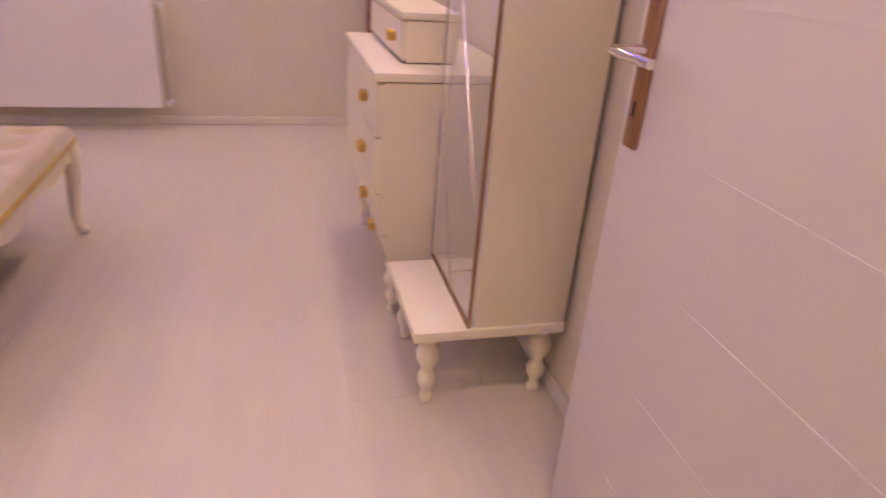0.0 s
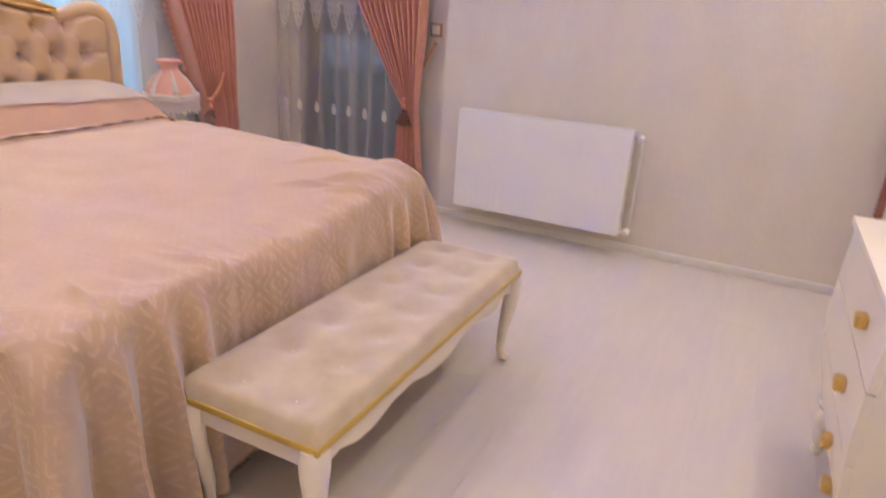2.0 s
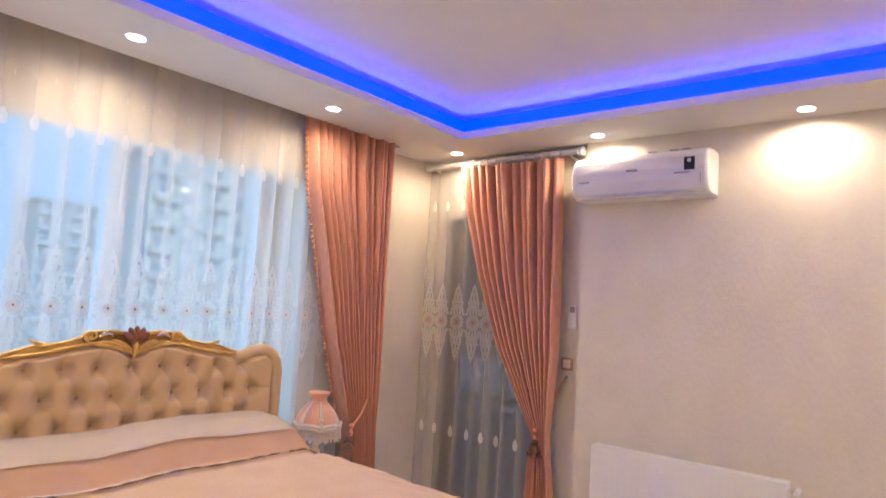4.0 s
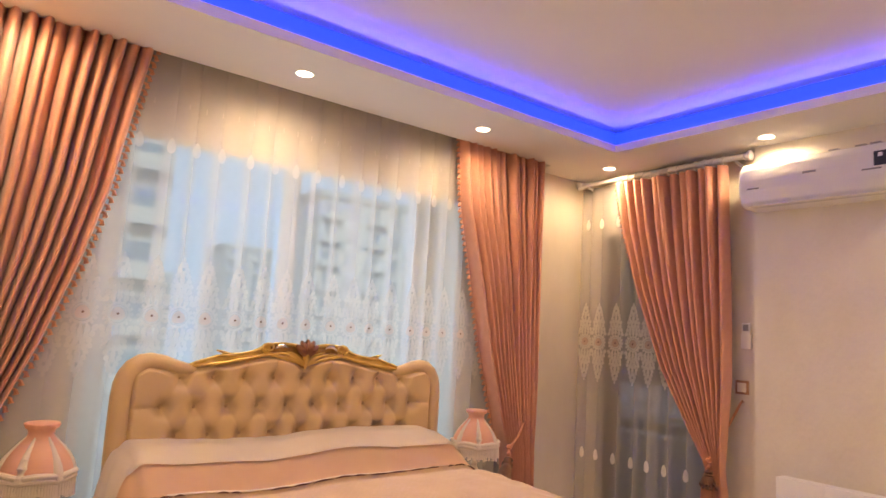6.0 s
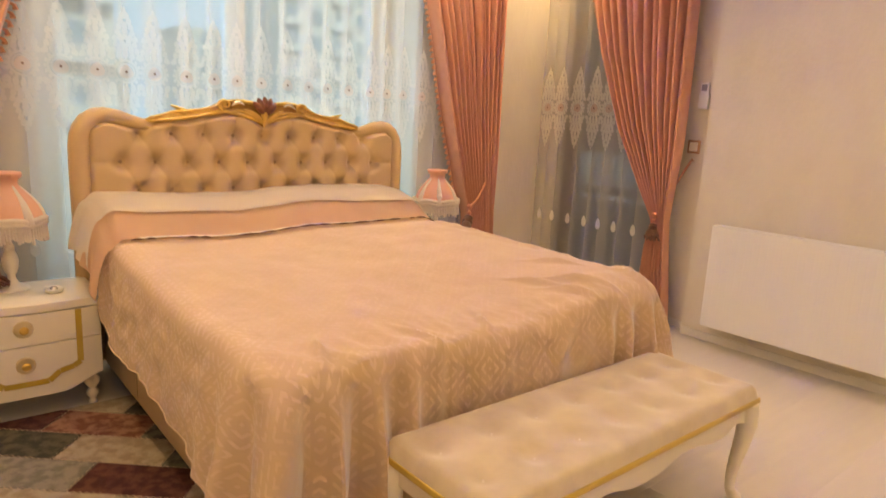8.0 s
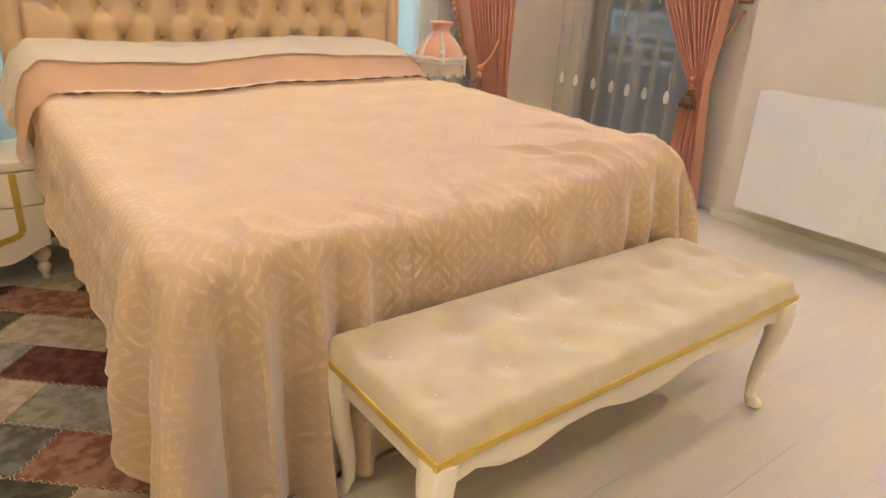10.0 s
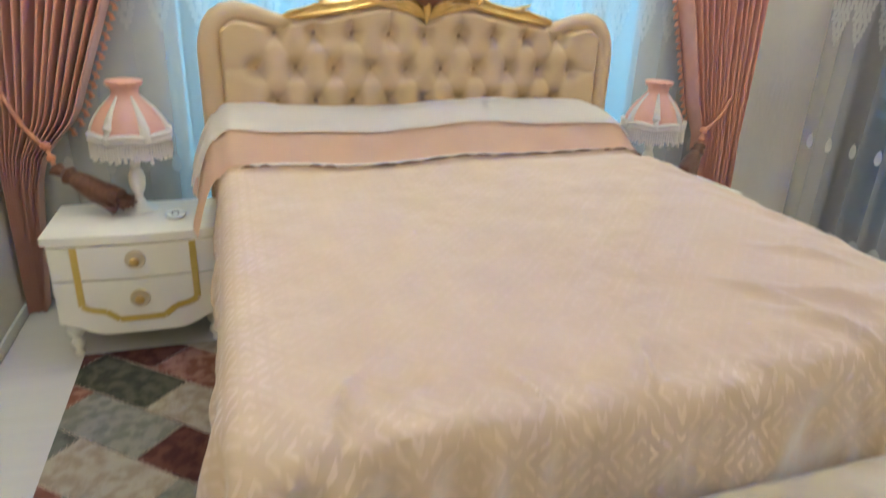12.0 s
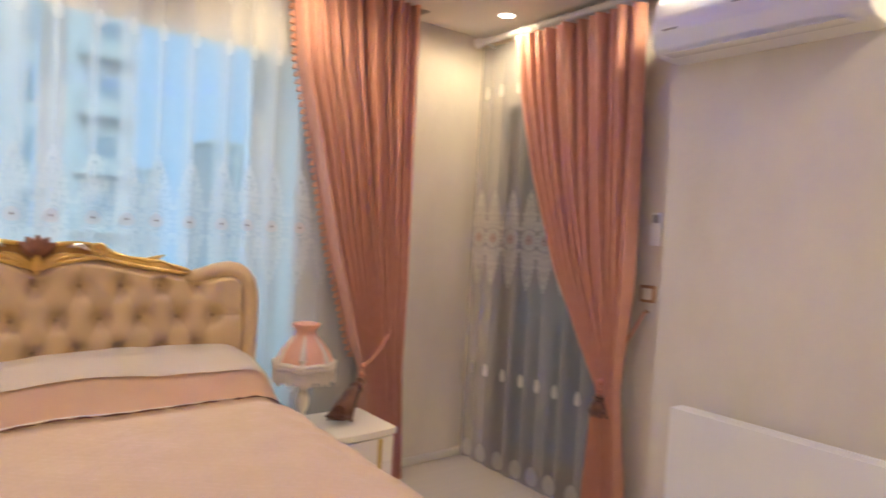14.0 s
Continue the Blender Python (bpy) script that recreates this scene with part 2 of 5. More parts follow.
def brocade(name, a, b2, c):
    """Velvet spread with a fine geometric lattice in its pile."""
    m = mat(name, a, 0.55, sheen=0.65)
    m.node_tree.nodes["Principled BSDF"].inputs["Specular IOR Level"].default_value = 0.5
    m.node_tree.nodes["Principled BSDF"].inputs["Sheen Tint"].default_value = (0.96, 0.97, 1.0, 1)
    m.node_tree.nodes["Principled BSDF"].inputs["Sheen Roughness"].default_value = 0.42
    nt = m.node_tree
    N, L = nt.nodes, nt.links
    p = N["Principled BSDF"]
    uv = N.new("ShaderNodeUVMap")
    mp = N.new("ShaderNodeMapping")
    mp.inputs["Rotation"].default_value = (0, 0, radians(45))
    wn = N.new("ShaderNodeTexNoise")
    wn.inputs["Scale"].default_value = 14.0
    L.new(uv.outputs[0], wn.inputs["Vector"])
    wv = N.new("ShaderNodeVectorMath")
    wv.operation = "MULTIPLY_ADD"
    wv.inputs[1].default_value = (0.010, 0.010, 0)
    L.new(wn.outputs["Color"], wv.inputs[0])
    L.new(uv.outputs[0], wv.inputs[2])
    L.new(wv.outputs[0], mp.inputs[0])
    sep = N.new("ShaderNodeSeparateXYZ")
    L.new(mp.outputs[0], sep.inputs[0])

    def math_node(op, a_in, value, b_in=None):
        nd = N.new("ShaderNodeMath")
        nd.operation = op
        L.new(a_in, nd.inputs[0])
        if b_in is None:
            nd.inputs[1].default_value = value
        else:
            L.new(b_in, nd.inputs[1])
        return nd.outputs[0]

    ax = [math_node("PINGPONG", math_node("MULTIPLY", sep.outputs[k], 8.5), 0.5) for k in (0, 1)]
    fret = math_node("PINGPONG", math_node("MULTIPLY", math_node("MAXIMUM", ax[0], 0, ax[1]), 5.0), 0.5)
    lines = math_node("LESS_THAN", fret, 0.17)
    cut = math_node("LESS_THAN", math_node("PINGPONG", math_node("ADD", math_node("MULTIPLY", sep.outputs[0], 25.5), 0, math_node("MULTIPLY", sep.outputs[1], 25.5)), 0.5), 0.36)
    mx3 = N.new("ShaderNodeMath")
    mx3.operation = "MULTIPLY"
    L.new(lines, mx3.inputs[0])
    L.new(cut, mx3.inputs[1])
    nz = N.new("ShaderNodeTexNoise")
    nz.inputs["Scale"].default_value, nz.inputs["Detail"].default_value = 7.0, 8.0
    L.new(uv.outputs[0], nz.inputs["Vector"])
    wear_washout = N.new("ShaderNodeMath")
    wear_washout.operation = "MULTIPLY"
    L.new(mx3.outputs[0], wear_washout.inputs[0])
    L.new(nz.outputs["Fac"], wear_washout.inputs[1])
    flat = N.new("ShaderNodeSeparateXYZ")
    L.new(uv.outputs[0], flat.inputs[0])
    # on the bed top the figure is weakened: light's wash-out put into its colour
    top_washout = []
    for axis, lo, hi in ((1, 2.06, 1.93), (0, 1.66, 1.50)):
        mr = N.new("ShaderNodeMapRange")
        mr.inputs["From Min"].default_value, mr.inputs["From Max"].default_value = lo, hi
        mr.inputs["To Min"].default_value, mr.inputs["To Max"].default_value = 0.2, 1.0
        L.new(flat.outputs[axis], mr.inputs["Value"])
        top_washout.append(mr.outputs[0])
    wear_washout = math_node("MULTIPLY", wear_washout.outputs[0], 0, math_node("MAXIMUM", top_washout[0], 0, top_washout[1])).node
    r1 = N.new("ShaderNodeMix")
    r1.data_type = "RGBA"
    r1.inputs[6].default_value, r1.inputs[7].default_value = (*a, 1), (*b2, 1)
    L.new(nz.outputs["Fac"], r1.inputs[0])
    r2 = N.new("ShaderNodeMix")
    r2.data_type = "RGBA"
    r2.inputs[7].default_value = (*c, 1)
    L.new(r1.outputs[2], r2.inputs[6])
    L.new(wear_washout.outputs[0], r2.inputs[0])
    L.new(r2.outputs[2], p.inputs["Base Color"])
    bp = N.new("ShaderNodeBump")
    bp.inputs["Strength"].default_value, bp.inputs["Distance"].default_value = 0.4, 0.003
    L.new(wear_washout.outputs[0], bp.inputs["Height"])
    # the nap lies towards the foot of the bed, shorter and steeper in the woven figure
    tg = N.new("ShaderNodeTangent")
    tg.direction_type = "UV_MAP"
    cr = N.new("ShaderNodeVectorMath")
    cr.operation = "CROSS_PRODUCT"
    L.new(tg.outputs[0], cr.inputs[0])
    L.new(bp.outputs[0], cr.inputs[1])
    nap = N.new("ShaderNodeMapRange")
    nap.inputs["From Max"].default_value = 0.6
    nap.inputs["To Min"].default_value, nap.inputs["To Max"].default_value = 0.40, 0.18
    L.new(wear_washout.outputs[0], nap.inputs["Value"])
    n3 = N.new("ShaderNodeTexNoise")
    n3.inputs["Scale"].default_value, n3.inputs["Detail"].default_value = 16.0, 6.0
    L.new(uv.outputs[0], n3.inputs["Vector"])
    brushed = math_node("ADD", nap.outputs[0], 0, math_node("MULTIPLY", math_node("SUBTRACT", n3.outputs["Fac"], 0.5), 0.5))
    sc = N.new("ShaderNodeVectorMath")
    sc.operation = "SCALE"
    L.new(cr.outputs[0], sc.inputs[0])
    L.new(brushed, sc.inputs["Scale"])
    ad = N.new("ShaderNodeVectorMath")
    ad.operation = "ADD"
    L.new(bp.outputs[0], ad.inputs[0])
    L.new(sc.outputs[0], ad.inputs[1])
    nm = N.new("ShaderNodeVectorMath")
    nm.operation = "NORMALIZE"
    L.new(ad.outputs[0], nm.inputs[0])
    L.new(nm.outputs[0], p.inputs["Normal"])
    return m


SPREAD = brocade("brocade_spread", (0.585, 0.405, 0.24), (0.69, 0.51, 0.34), (0.76, 0.575, 0.42))
HEM = mat("spread_hem", (0.60, 0.42, 0.26), 0.7, color2=(0.68, 0.50, 0.33), scale=40)
BENCH_VELVET = mat("bench_velvet", (0.45, 0.35, 0.20), 0.6, color2=(0.61, 0.51, 0.335), scale=11, detail=7, sheen=0.8, bump=0.08, bscale=200)


# ---- mesh helpers ----
def link(name, bm, material, smooth=True):
    me = bpy.data.meshes.new(name)
    bm.normal_update()
    bm.to_mesh(me)
    bm.free()
    if smooth:
        me.polygons.foreach_set("use_smooth", [True] * len(me.polygons))
        me.set_sharp_from_angle(angle=radians(38))
    me.materials.append(material)
    return me


def thing(name, label, category, at=(0, 0, 0), rz=0, group="", kind=""):
    ob = new(name)
    ob.matrix_world = pose(*at, 0, 0, rz)
    return tagged(ob, label, category, group, kind)


def part(name, bm, material, parent, label="", smooth=True):
    ob = new(name, link(name, bm, material, smooth))
    ob.parent = parent
    if label:
        tagged(ob, label)
    return ob


def single(name, bm, material, label, category, group="", kind="", smooth=True):
    ob = new(name, link(name, bm, material, smooth))
    return tagged(ob, label, category, group, kind)


def box(x0, y0, z0, x1, y1, z1, bevel=0.0, seg=2, bm=None):
    bm = bm or bmesh.new()
    r = bmesh.ops.create_cube(bm, size=1)
    vs = r["verts"]
    for v in vs:
        v.co = Vector((x0 + (v.co.x + 0.5) * (x1 - x0), y0 + (v.co.y + 0.5) * (y1 - y0), z0 + (v.co.z + 0.5) * (z1 - z0)))
    if bevel:
        es = list({e for v in vs for e in v.link_edges})
        bmesh.ops.bevel(bm, geom=es, offset=bevel, segments=seg, profile=0.5, affect="EDGES")
    return bm


def lathe(profile, n=24, bm=None, at=(0, 0, 0), squash=None):
    """Surface of revolution from (radius, z) pairs; squash(angle, r, z) may alter the radius."""
    bm = bm or bmesh.new()
    rings = []
    for r, z in profile:
        ring = []
        for k in range(n):
            a = 2 * math.pi * k / n
            rr = squash(a, r, z) if squash else r
            ring.append(bm.verts.new((at[0] + rr * math.cos(a), at[1] + rr * math.sin(a), at[2] + z)))
        rings.append(ring)
    for a, b in zip(rings, rings[1:]):
        for k in range(n):
            bm.faces.new((a[k], a[(k + 1) % n], b[(k + 1) % n], b[k]))
    bm.faces.new(rings[0][::-1])
    bm.faces.new(rings[-1])
    return bm


def tube(points, radius, n=10, bm=None):
    """A round bar along points; radius is a number or one for each point."""
    bm = bm or bmesh.new()
    pts = [Vector(p) for p in points]
    rad = radius if isinstance(radius, (list, tuple)) else [radius] * len(pts)
    rings, up = [], Vector((0.13, 0.27, 0.95))
    for i, p in enumerate(pts):
        d = (pts[min(i + 1, len(pts) - 1)] - pts[max(i - 1, 0)]).normalized()
        a = d.cross(up)
        if a.length < 1e-3:
            a = d.cross(Vector((1, 0, 0)))
        a.normalize()
        b = a.cross(d)
        rings.append([bm.verts.new(p + rad[i] * (a * math.cos(2 * math.pi * k / n) + b * math.sin(2 * math.pi * k / n))) for k in range(n)])
    for r0, r1 in zip(rings, rings[1:]):
        for k in range(n):
            bm.faces.new((r0[k], r0[(k + 1) % n], r1[(k + 1) % n], r1[k]))
    bm.faces.new(rings[0][::-1])
    bm.faces.new(rings[-1])
    bmesh.ops.recalc_face_normals(bm, faces=bm.faces)
    return bm


def sheet(nu, nv, f, bm=None, uv=None, thick=0.0):
    """Grid surface: f(u, v) for u, v in 0..1; uv(u, v) gives the cloth's own metres."""
    bm = bm or bmesh.new()
    g = [[bm.verts.new(f(i / nu, j / nv)) for i in range(nu + 1)] for j in range(nv + 1)]
    lay = bm.loops.layers.uv.verify() if uv else None
    for j in range(nv):
        for i in range(nu):
            q = (g[j][i], g[j][i + 1], g[j + 1][i + 1], g[j + 1][i])
            fc = bm.faces.new(q)
            if uv:
                for lp, (a, b) in zip(fc.loops, ((i, j), (i + 1, j), (i + 1, j + 1), (i, j + 1))):
                    lp[lay].uv = uv(a / nu, b / nv)
    if thick:
        bmesh.ops.solidify(bm, geom=bm.faces[:], thickness=thick)
    return bm


def extrude_outline(outline, y0, y1, bevel=0.0):
    """A flat plate in the xz plane with the outline, from y0 to y1."""
    bm = bmesh.new()
    f = bm.faces.new([bm.verts.new((x, y0, z)) for x, z in outline])
    r = bmesh.ops.extrude_face_region(bm, geom=[f])
    vs = [v for v in r["geom"] if isinstance(v, bmesh.types.BMVert)]
    bmesh.ops.translate(bm, verts=vs, vec=(0, y1 - y0, 0))
    bmesh.ops.recalc_face_normals(bm, faces=bm.faces)
    if bevel:
        es = [e for e in bm.edges if abs(e.verts[0].co.y - e.verts[1].co.y) < 1e-6]
        bmesh.ops.bevel(bm, geom=es, offset=bevel, segments=2, profile=0.5, affect="EDGES")
    return bm


def lerp(table, x):
    xs, ys = zip(*table)
    return float(np.interp(x, xs, ys))


def smooth(a, b, x):
    t = min(1.0, max(0.0, (x - a) / (b - a)))
    return t * t * (3 - 2 * t)


# ---- structure ----
def slab(name, material, *dims, label="", category="wall", bevel=0.0):
    return single(name, box(*dims, bevel=bevel), material, label, category, kind="structure", smooth=bool(bevel))


slab("wall_south", WALLPAPER, WX - 0.2, SY - 0.2, 0, NICHE_X + 0.2, SY, 3.0, label="cream textured wallpaper wall behind the cabinets")
_bm = box(WX - 0.2, SY, 0, WX, 0.13, 3.0)
box(WX - 0.2, 1.02, 0, WX, NY + 0.2, 3.0, bm=_bm)
box(WX - 0.2, 0.13, 2.08, WX, 1.02, 3.0, bm=_bm)
single("wall_west", _bm, WALLPAPER, "cream textured wallpaper wall with the doorway", "wall", kind="structure", smooth=False)
WIN = (1.41, 0.35, 3.54, 2.49)                # deep window opening
OUT = NY + 0.45                               # outer face of the window wall
_bm = box(WX, NY, 0, WIN[0], OUT, 3.0)
box(WIN[2], NY, 0, NICHE_X + 0.2, OUT, 3.0, bm=_bm)
box(WIN[0], NY, 0, WIN[2], OUT, WIN[1], bm=_bm)
box(WIN[0], NY, WIN[3], WIN[2], OUT, 3.0, bm=_bm)
box(WIN[0], NY, 2.28, WIN[2], NY + 0.08, WIN[3], bm=_bm)
single("wall_north", _bm, WALLPAPER, "cream textured wallpaper wall with a wide window", "wall", kind="structure", smooth=False)
BD = (2.98, 3.93, 2.22)
_bm = box(EX, SY, 0, NICHE_X + 0.2, NICHE_Y, 3.0)
box(NICHE_X, NICHE_Y, 0, NICHE_X + 0.2, BD[0], 3.0, bm=_bm)
box(NICHE_X, BD[1], 0, NICHE_X + 0.2, NY, 3.0, bm=_bm)
box(NICHE_X, BD[0], BD[2], NICHE_X + 0.2, BD[1], 3.0, bm=_bm)
single("wall_east", _bm, WALLPAPER, "cream textured wallpaper wall with a recess at the balcony door", "wall", kind="structure", smooth=False)

_bm = box(WX, SY, TOP, NICHE_X, NY, 3.0)
single("ceiling", _bm, CEILING, "white painted upper ceiling above the lit cove", "ceiling", kind="structure", smooth=False)
x0, y0, x1, y1 = COVE
_bm = box(WX, SY, SOF, NICHE_X, y0, LIP)
box(WX, y1, SOF, 4.22, POCKET_Y, LIP, bm=_bm)
box(4.22, y1, SOF, NICHE_X, NY, LIP, bm=_bm)
box(WX, y0, SOF, x0, y1, LIP, bm=_bm)
box(x1, y0, SOF, NICHE_X, y1, LIP, bm=_bm)
R = 0.10
box(WX, SY, LIP, x0 - R, NY, TOP, bm=_bm)
box(x1 + R, SY, LIP, NICHE_X, NY, TOP, bm=_bm)
box(x0 - R, SY, LIP, x1 + R, y0 - R, TOP, bm=_bm)
box(x0 - R, y1 + R, LIP, x1 + R, POCKET_Y, TOP, bm=_bm)
single("ceiling_border", _bm, CEILING, "white dropped plaster ceiling border with a cove lip", "ceiling", kind="structure", smooth=False)
led = thing("led_strip", "glowing blue light strip hidden in the ceiling cove", "light strip")
Q = 0.03
for d in ((x0 - Q, y1 + Q - 0.01, x1 + Q, y1 + Q), (x0 - Q, y0 - Q, x1 + Q, y0 - Q + 0.01),
          (x0 - Q, y0 - Q + 0.01, x0 - Q + 0.01, y1 + Q - 0.01), (x1 + Q - 0.01, y0 - Q + 0.01, x1 + Q, y1 + Q - 0.01)):
    part("diffuser", box(d[0], d[1], LIP + 0.001, d[2], d[3], LIP + 0.088), LED, led, "glowing blue diffuser", smooth=False)

# the last entry is an unseen fixture added for the assumed hall lamp
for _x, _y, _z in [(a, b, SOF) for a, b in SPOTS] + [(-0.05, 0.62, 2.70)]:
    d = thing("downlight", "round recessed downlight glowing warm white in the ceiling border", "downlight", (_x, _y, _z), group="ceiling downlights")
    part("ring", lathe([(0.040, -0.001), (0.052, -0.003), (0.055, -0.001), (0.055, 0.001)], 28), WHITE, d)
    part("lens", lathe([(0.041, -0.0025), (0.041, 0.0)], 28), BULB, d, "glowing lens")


wire = thing("ceiling_wire", "bare lamp wire looping out of the upper ceiling", "wire", (2.86, 2.15, TOP))
part("loop", tube([(-0.02, 0.012, 0), (-0.016, 0.008, -0.012), (0.0, 0.0, -0.030), (0.016, -0.004, -0.037), (0.021, -0.005, -0.030), (0.018, -0.002, -0.012), (0.014, 0.0, 0)], 0.0022, 6), DARK, wire, "dark wire loop")


def skirting(*dims):
    b = box(*dims, bevel=0.006)
    single("baseboard", b, SKIRT, "painted wooden baseboard along the wall", "baseboard", kind="structure")


skirting(EX - 0.014, SY, 0, EX, NICHE_Y, 0.052)
skirting(EX, NICHE_Y, 0, NICHE_X, NICHE_Y + 0.014, 0.052)
skirting(NICHE_X - 0.014, NICHE_Y + 0.014, 0, NICHE_X, BD[0], 0.052)
skirting(NICHE_X - 0.014, BD[1], 0, NICHE_X, NY, 0.052)
skirting(WX, NY - 0.014, 0, NICHE_X - 0.014, NY, 0.052)
skirting(WX, 1.09, 0, WX + 0.014, NY - 0.014, 0.052)
skirting(1.0, SY, 0, EX - 0.014, SY + 0.014, 0.052)

floor = single("floor", box(-1.0, SY - 0.2, -0.15, NICHE_X + 0.2, NY + 0.2, -0.012), SUBFLOOR, "pale laminate plank floor", "floor", kind="structure", smooth=False)

# hall behind the doorway, closing the place
slab("wall_hall_back", WALLPAPER, -1.2, SY - 0.2, 0, -1.0, 1.6, 3.0, label="plain hall wall behind the doorway")
slab("wall_hall_side", WALLPAPER, -1.0, 1.4, 0, WX - 0.2, 1.6, 3.0, label="plain hall side wall")
slab("wall_hall_south", WALLPAPER, -1.0, SY - 0.4, 0, WX - 0.2, SY - 0.2, 3.0, label="plain hall side wall")
slab("ceiling_hall", CEILING, -1.0, SY - 0.2, 2.7, WX - 0.2, 1.4, 3.0, label="plain hall ceiling", category="ceiling")

# door leaf, opened against the south wall
door = thing("door_1", "open white laminate door with thin grooves and a bronze lever plate", "door", kind="structure")
part("leaf", box(WX - 0.02, 0.150, 0.008, 1.488, 0.190, 2.06, bevel=0.002), DOOR_WHITE, door)
for z in (0.255, 0.468, 0.681, 0.887, 1.105, 1.32, 1.53, 1.74):
    part("groove", box(WX + 0.02, 0.1895, z - 0.0025, 1.30, 0.1906, z + 0.0025), DOOR_WHITE, door, smooth=False)
pl = part("lock_plate", box(1.425, 0.190, 0.862, 1.463, 0.200, 1.135, bevel=0.004), BRONZE, door, "long bronze lock plate")
part("keyhole", box(1.440, 0.2001, 0.915, 1.448, 0.2012, 0.940, bevel=0.0004, seg=1), DARK, pl)
part("lever", tube([(1.444, 0.2, 1.02), (1.444, 0.245, 1.02), (1.438, 0.256, 1.02), (1.40, 0.258, 1.02), (1.33, 0.256, 1.018)], [0.010, 0.009, 0.010, 0.009, 0.008], 12), CHROME, pl, "shiny metal lever")
fr = thing("door_frame", "white door frame around the open doorway", "door frame", kind="structure")
part("jamb", box(WX - 0.21, 1.00, 0, WX + 0.012, 1.03, 2.10, bevel=0.003), DOOR_WHITE, fr)
part("jamb", box(WX - 0.21, 0.125, 0, WX - 0.03, 0.148, 2.10, bevel=0.003), DOOR_WHITE, fr)
part("head", box(WX - 0.21, 0.148, 2.065, WX + 0.012, 1.0, 2.10, bevel=0.003), DOOR_WHITE, fr)
part("casing", box(WX, 1.03, 0, WX + 0.012, 1.09, 2.16, bevel=0.003), DOOR_WHITE, fr)


# ---- window and balcony door ----
win = thing("window_1", "wide white framed window behind the bed", "window", kind="structure")
a0, c0, a1, c1 = WIN
F = 0.135
for nm, d in (("frame", (a0, c0, a0 + F, c1)), ("frame", (a1 - F, c0, a1, c1)), ("frame", (a0 + F, c1 - F, a1 - F, c1)), ("frame", (a0 + F, c0, a1 - F, c0 + F)),
              ("mullion", (2.41, c0 + F, 2.525, c1 - F))):
    part(nm, box(d[0], NY + 0.315, d[1], d[2], NY + 0.385, d[3], bevel=0.006), PVC, win)
for p0, p1 in ((a0 + F, 2.41), (2.525, a1 - F)):
    g = part("pane", box(p0, NY + 0.345, c0 + F, p1, NY + 0.355, c1 - F), PANE, win, smooth=False)
    g.visible_shadow = False
part("sill", box(a0, NY + 0.002, c0, a1, NY + 0.31, c0 + 0.025, bevel=0.004), PVC, win, "white inner sill")
part("handle", tube([(2.50, NY + 0.312, 1.30), (2.50, NY + 0.285, 1.30), (2.50, NY + 0.282, 1.22)], [0.009, 0.009, 0.008], 8), PVC, win)
bd = thing("door_2", "dark framed glass balcony door behind the sheer", "balcony door", kind="structure")
X = NICHE_X + 0.06
for d in ((BD[0], 0.02, BD[0] + 0.09, BD[2]), (BD[1] - 0.13, 0.02, BD[1], BD[2]), (BD[0] + 0.09, BD[2] - 0.09, BD[1] - 0.13, BD[2]), (BD[0] + 0.09, 0.02, BD[1] - 0.13, 0.16)):
    part("frame", box(X, d[0], d[1], X + 0.07, d[2], d[3], bevel=0.005), DARK_PVC, bd)
g = part("pane", box(X + 0.03, BD[0] + 0.09, 0.16, X + 0.04, BD[1] - 0.13, BD[2] - 0.09), DOOR_PANE, bd, smooth=False)
g.visible_shadow = False

# ---- outside ----
slab("balcony_floor", CONCRETE, NICHE_X + 0.2, 1.2, -0.2, 6.3, 5.2, -0.02, label="grey concrete balcony floor", category="balcony")
rail = thing("balcony_railing", "glass balcony railing with a dark brown handrail", "railing")
part("handrail", box(5.32, 1.2, 0.74, 5.40, 5.2, 0.81, bevel=0.012), WOOD_DARK, rail)
part("top_bar", tube([(5.36, 1.2, 0.855), (5.36, 5.2, 0.855)], 0.012, 10), CHROME, rail, "bright metal bar")
for y in (1.3, 2.3, 3.3, 4.3, 5.1):
    part("post", box(5.335, y, -0.02, 5.385, y + 0.05, 0.86, bevel=0.004), DARK_PVC, rail)
for y in (1.35, 2.35, 3.35, 4.35):
    part("pane", box(5.355, y, 0.08, 5.365, y + 0.9, 0.70), BLUE_GLASS, rail, "blue tinted glass", smooth=False)
blind = thing("balcony_blind", "taupe slatted blind closing the balcony above its railing", "blind")
for k in range(18):
    part("slat", box(6.20, 1.2, 1.04 + k * 0.09, 6.215, 5.2, 1.122 + k * 0.09, bevel=0.004, seg=1), TAUPE, blind, smooth=False)
slab("balcony_ceiling", CONCRETE, NICHE_X + 0.2, 1.2, 2.66, 6.3, 5.2, 2.8, label="grey concrete slab over the balcony", category="balcony")
single("backdrop", box(-500, 420, -40, 700, 424, 320), OVERCAST, "pale overcast sky above the far blocks", "sky", kind="structure", smooth=False)
slab("ground", EARTH, -900, -900, -31, 900, 900, -30, label="hazy ground far below the flat", category="ground")


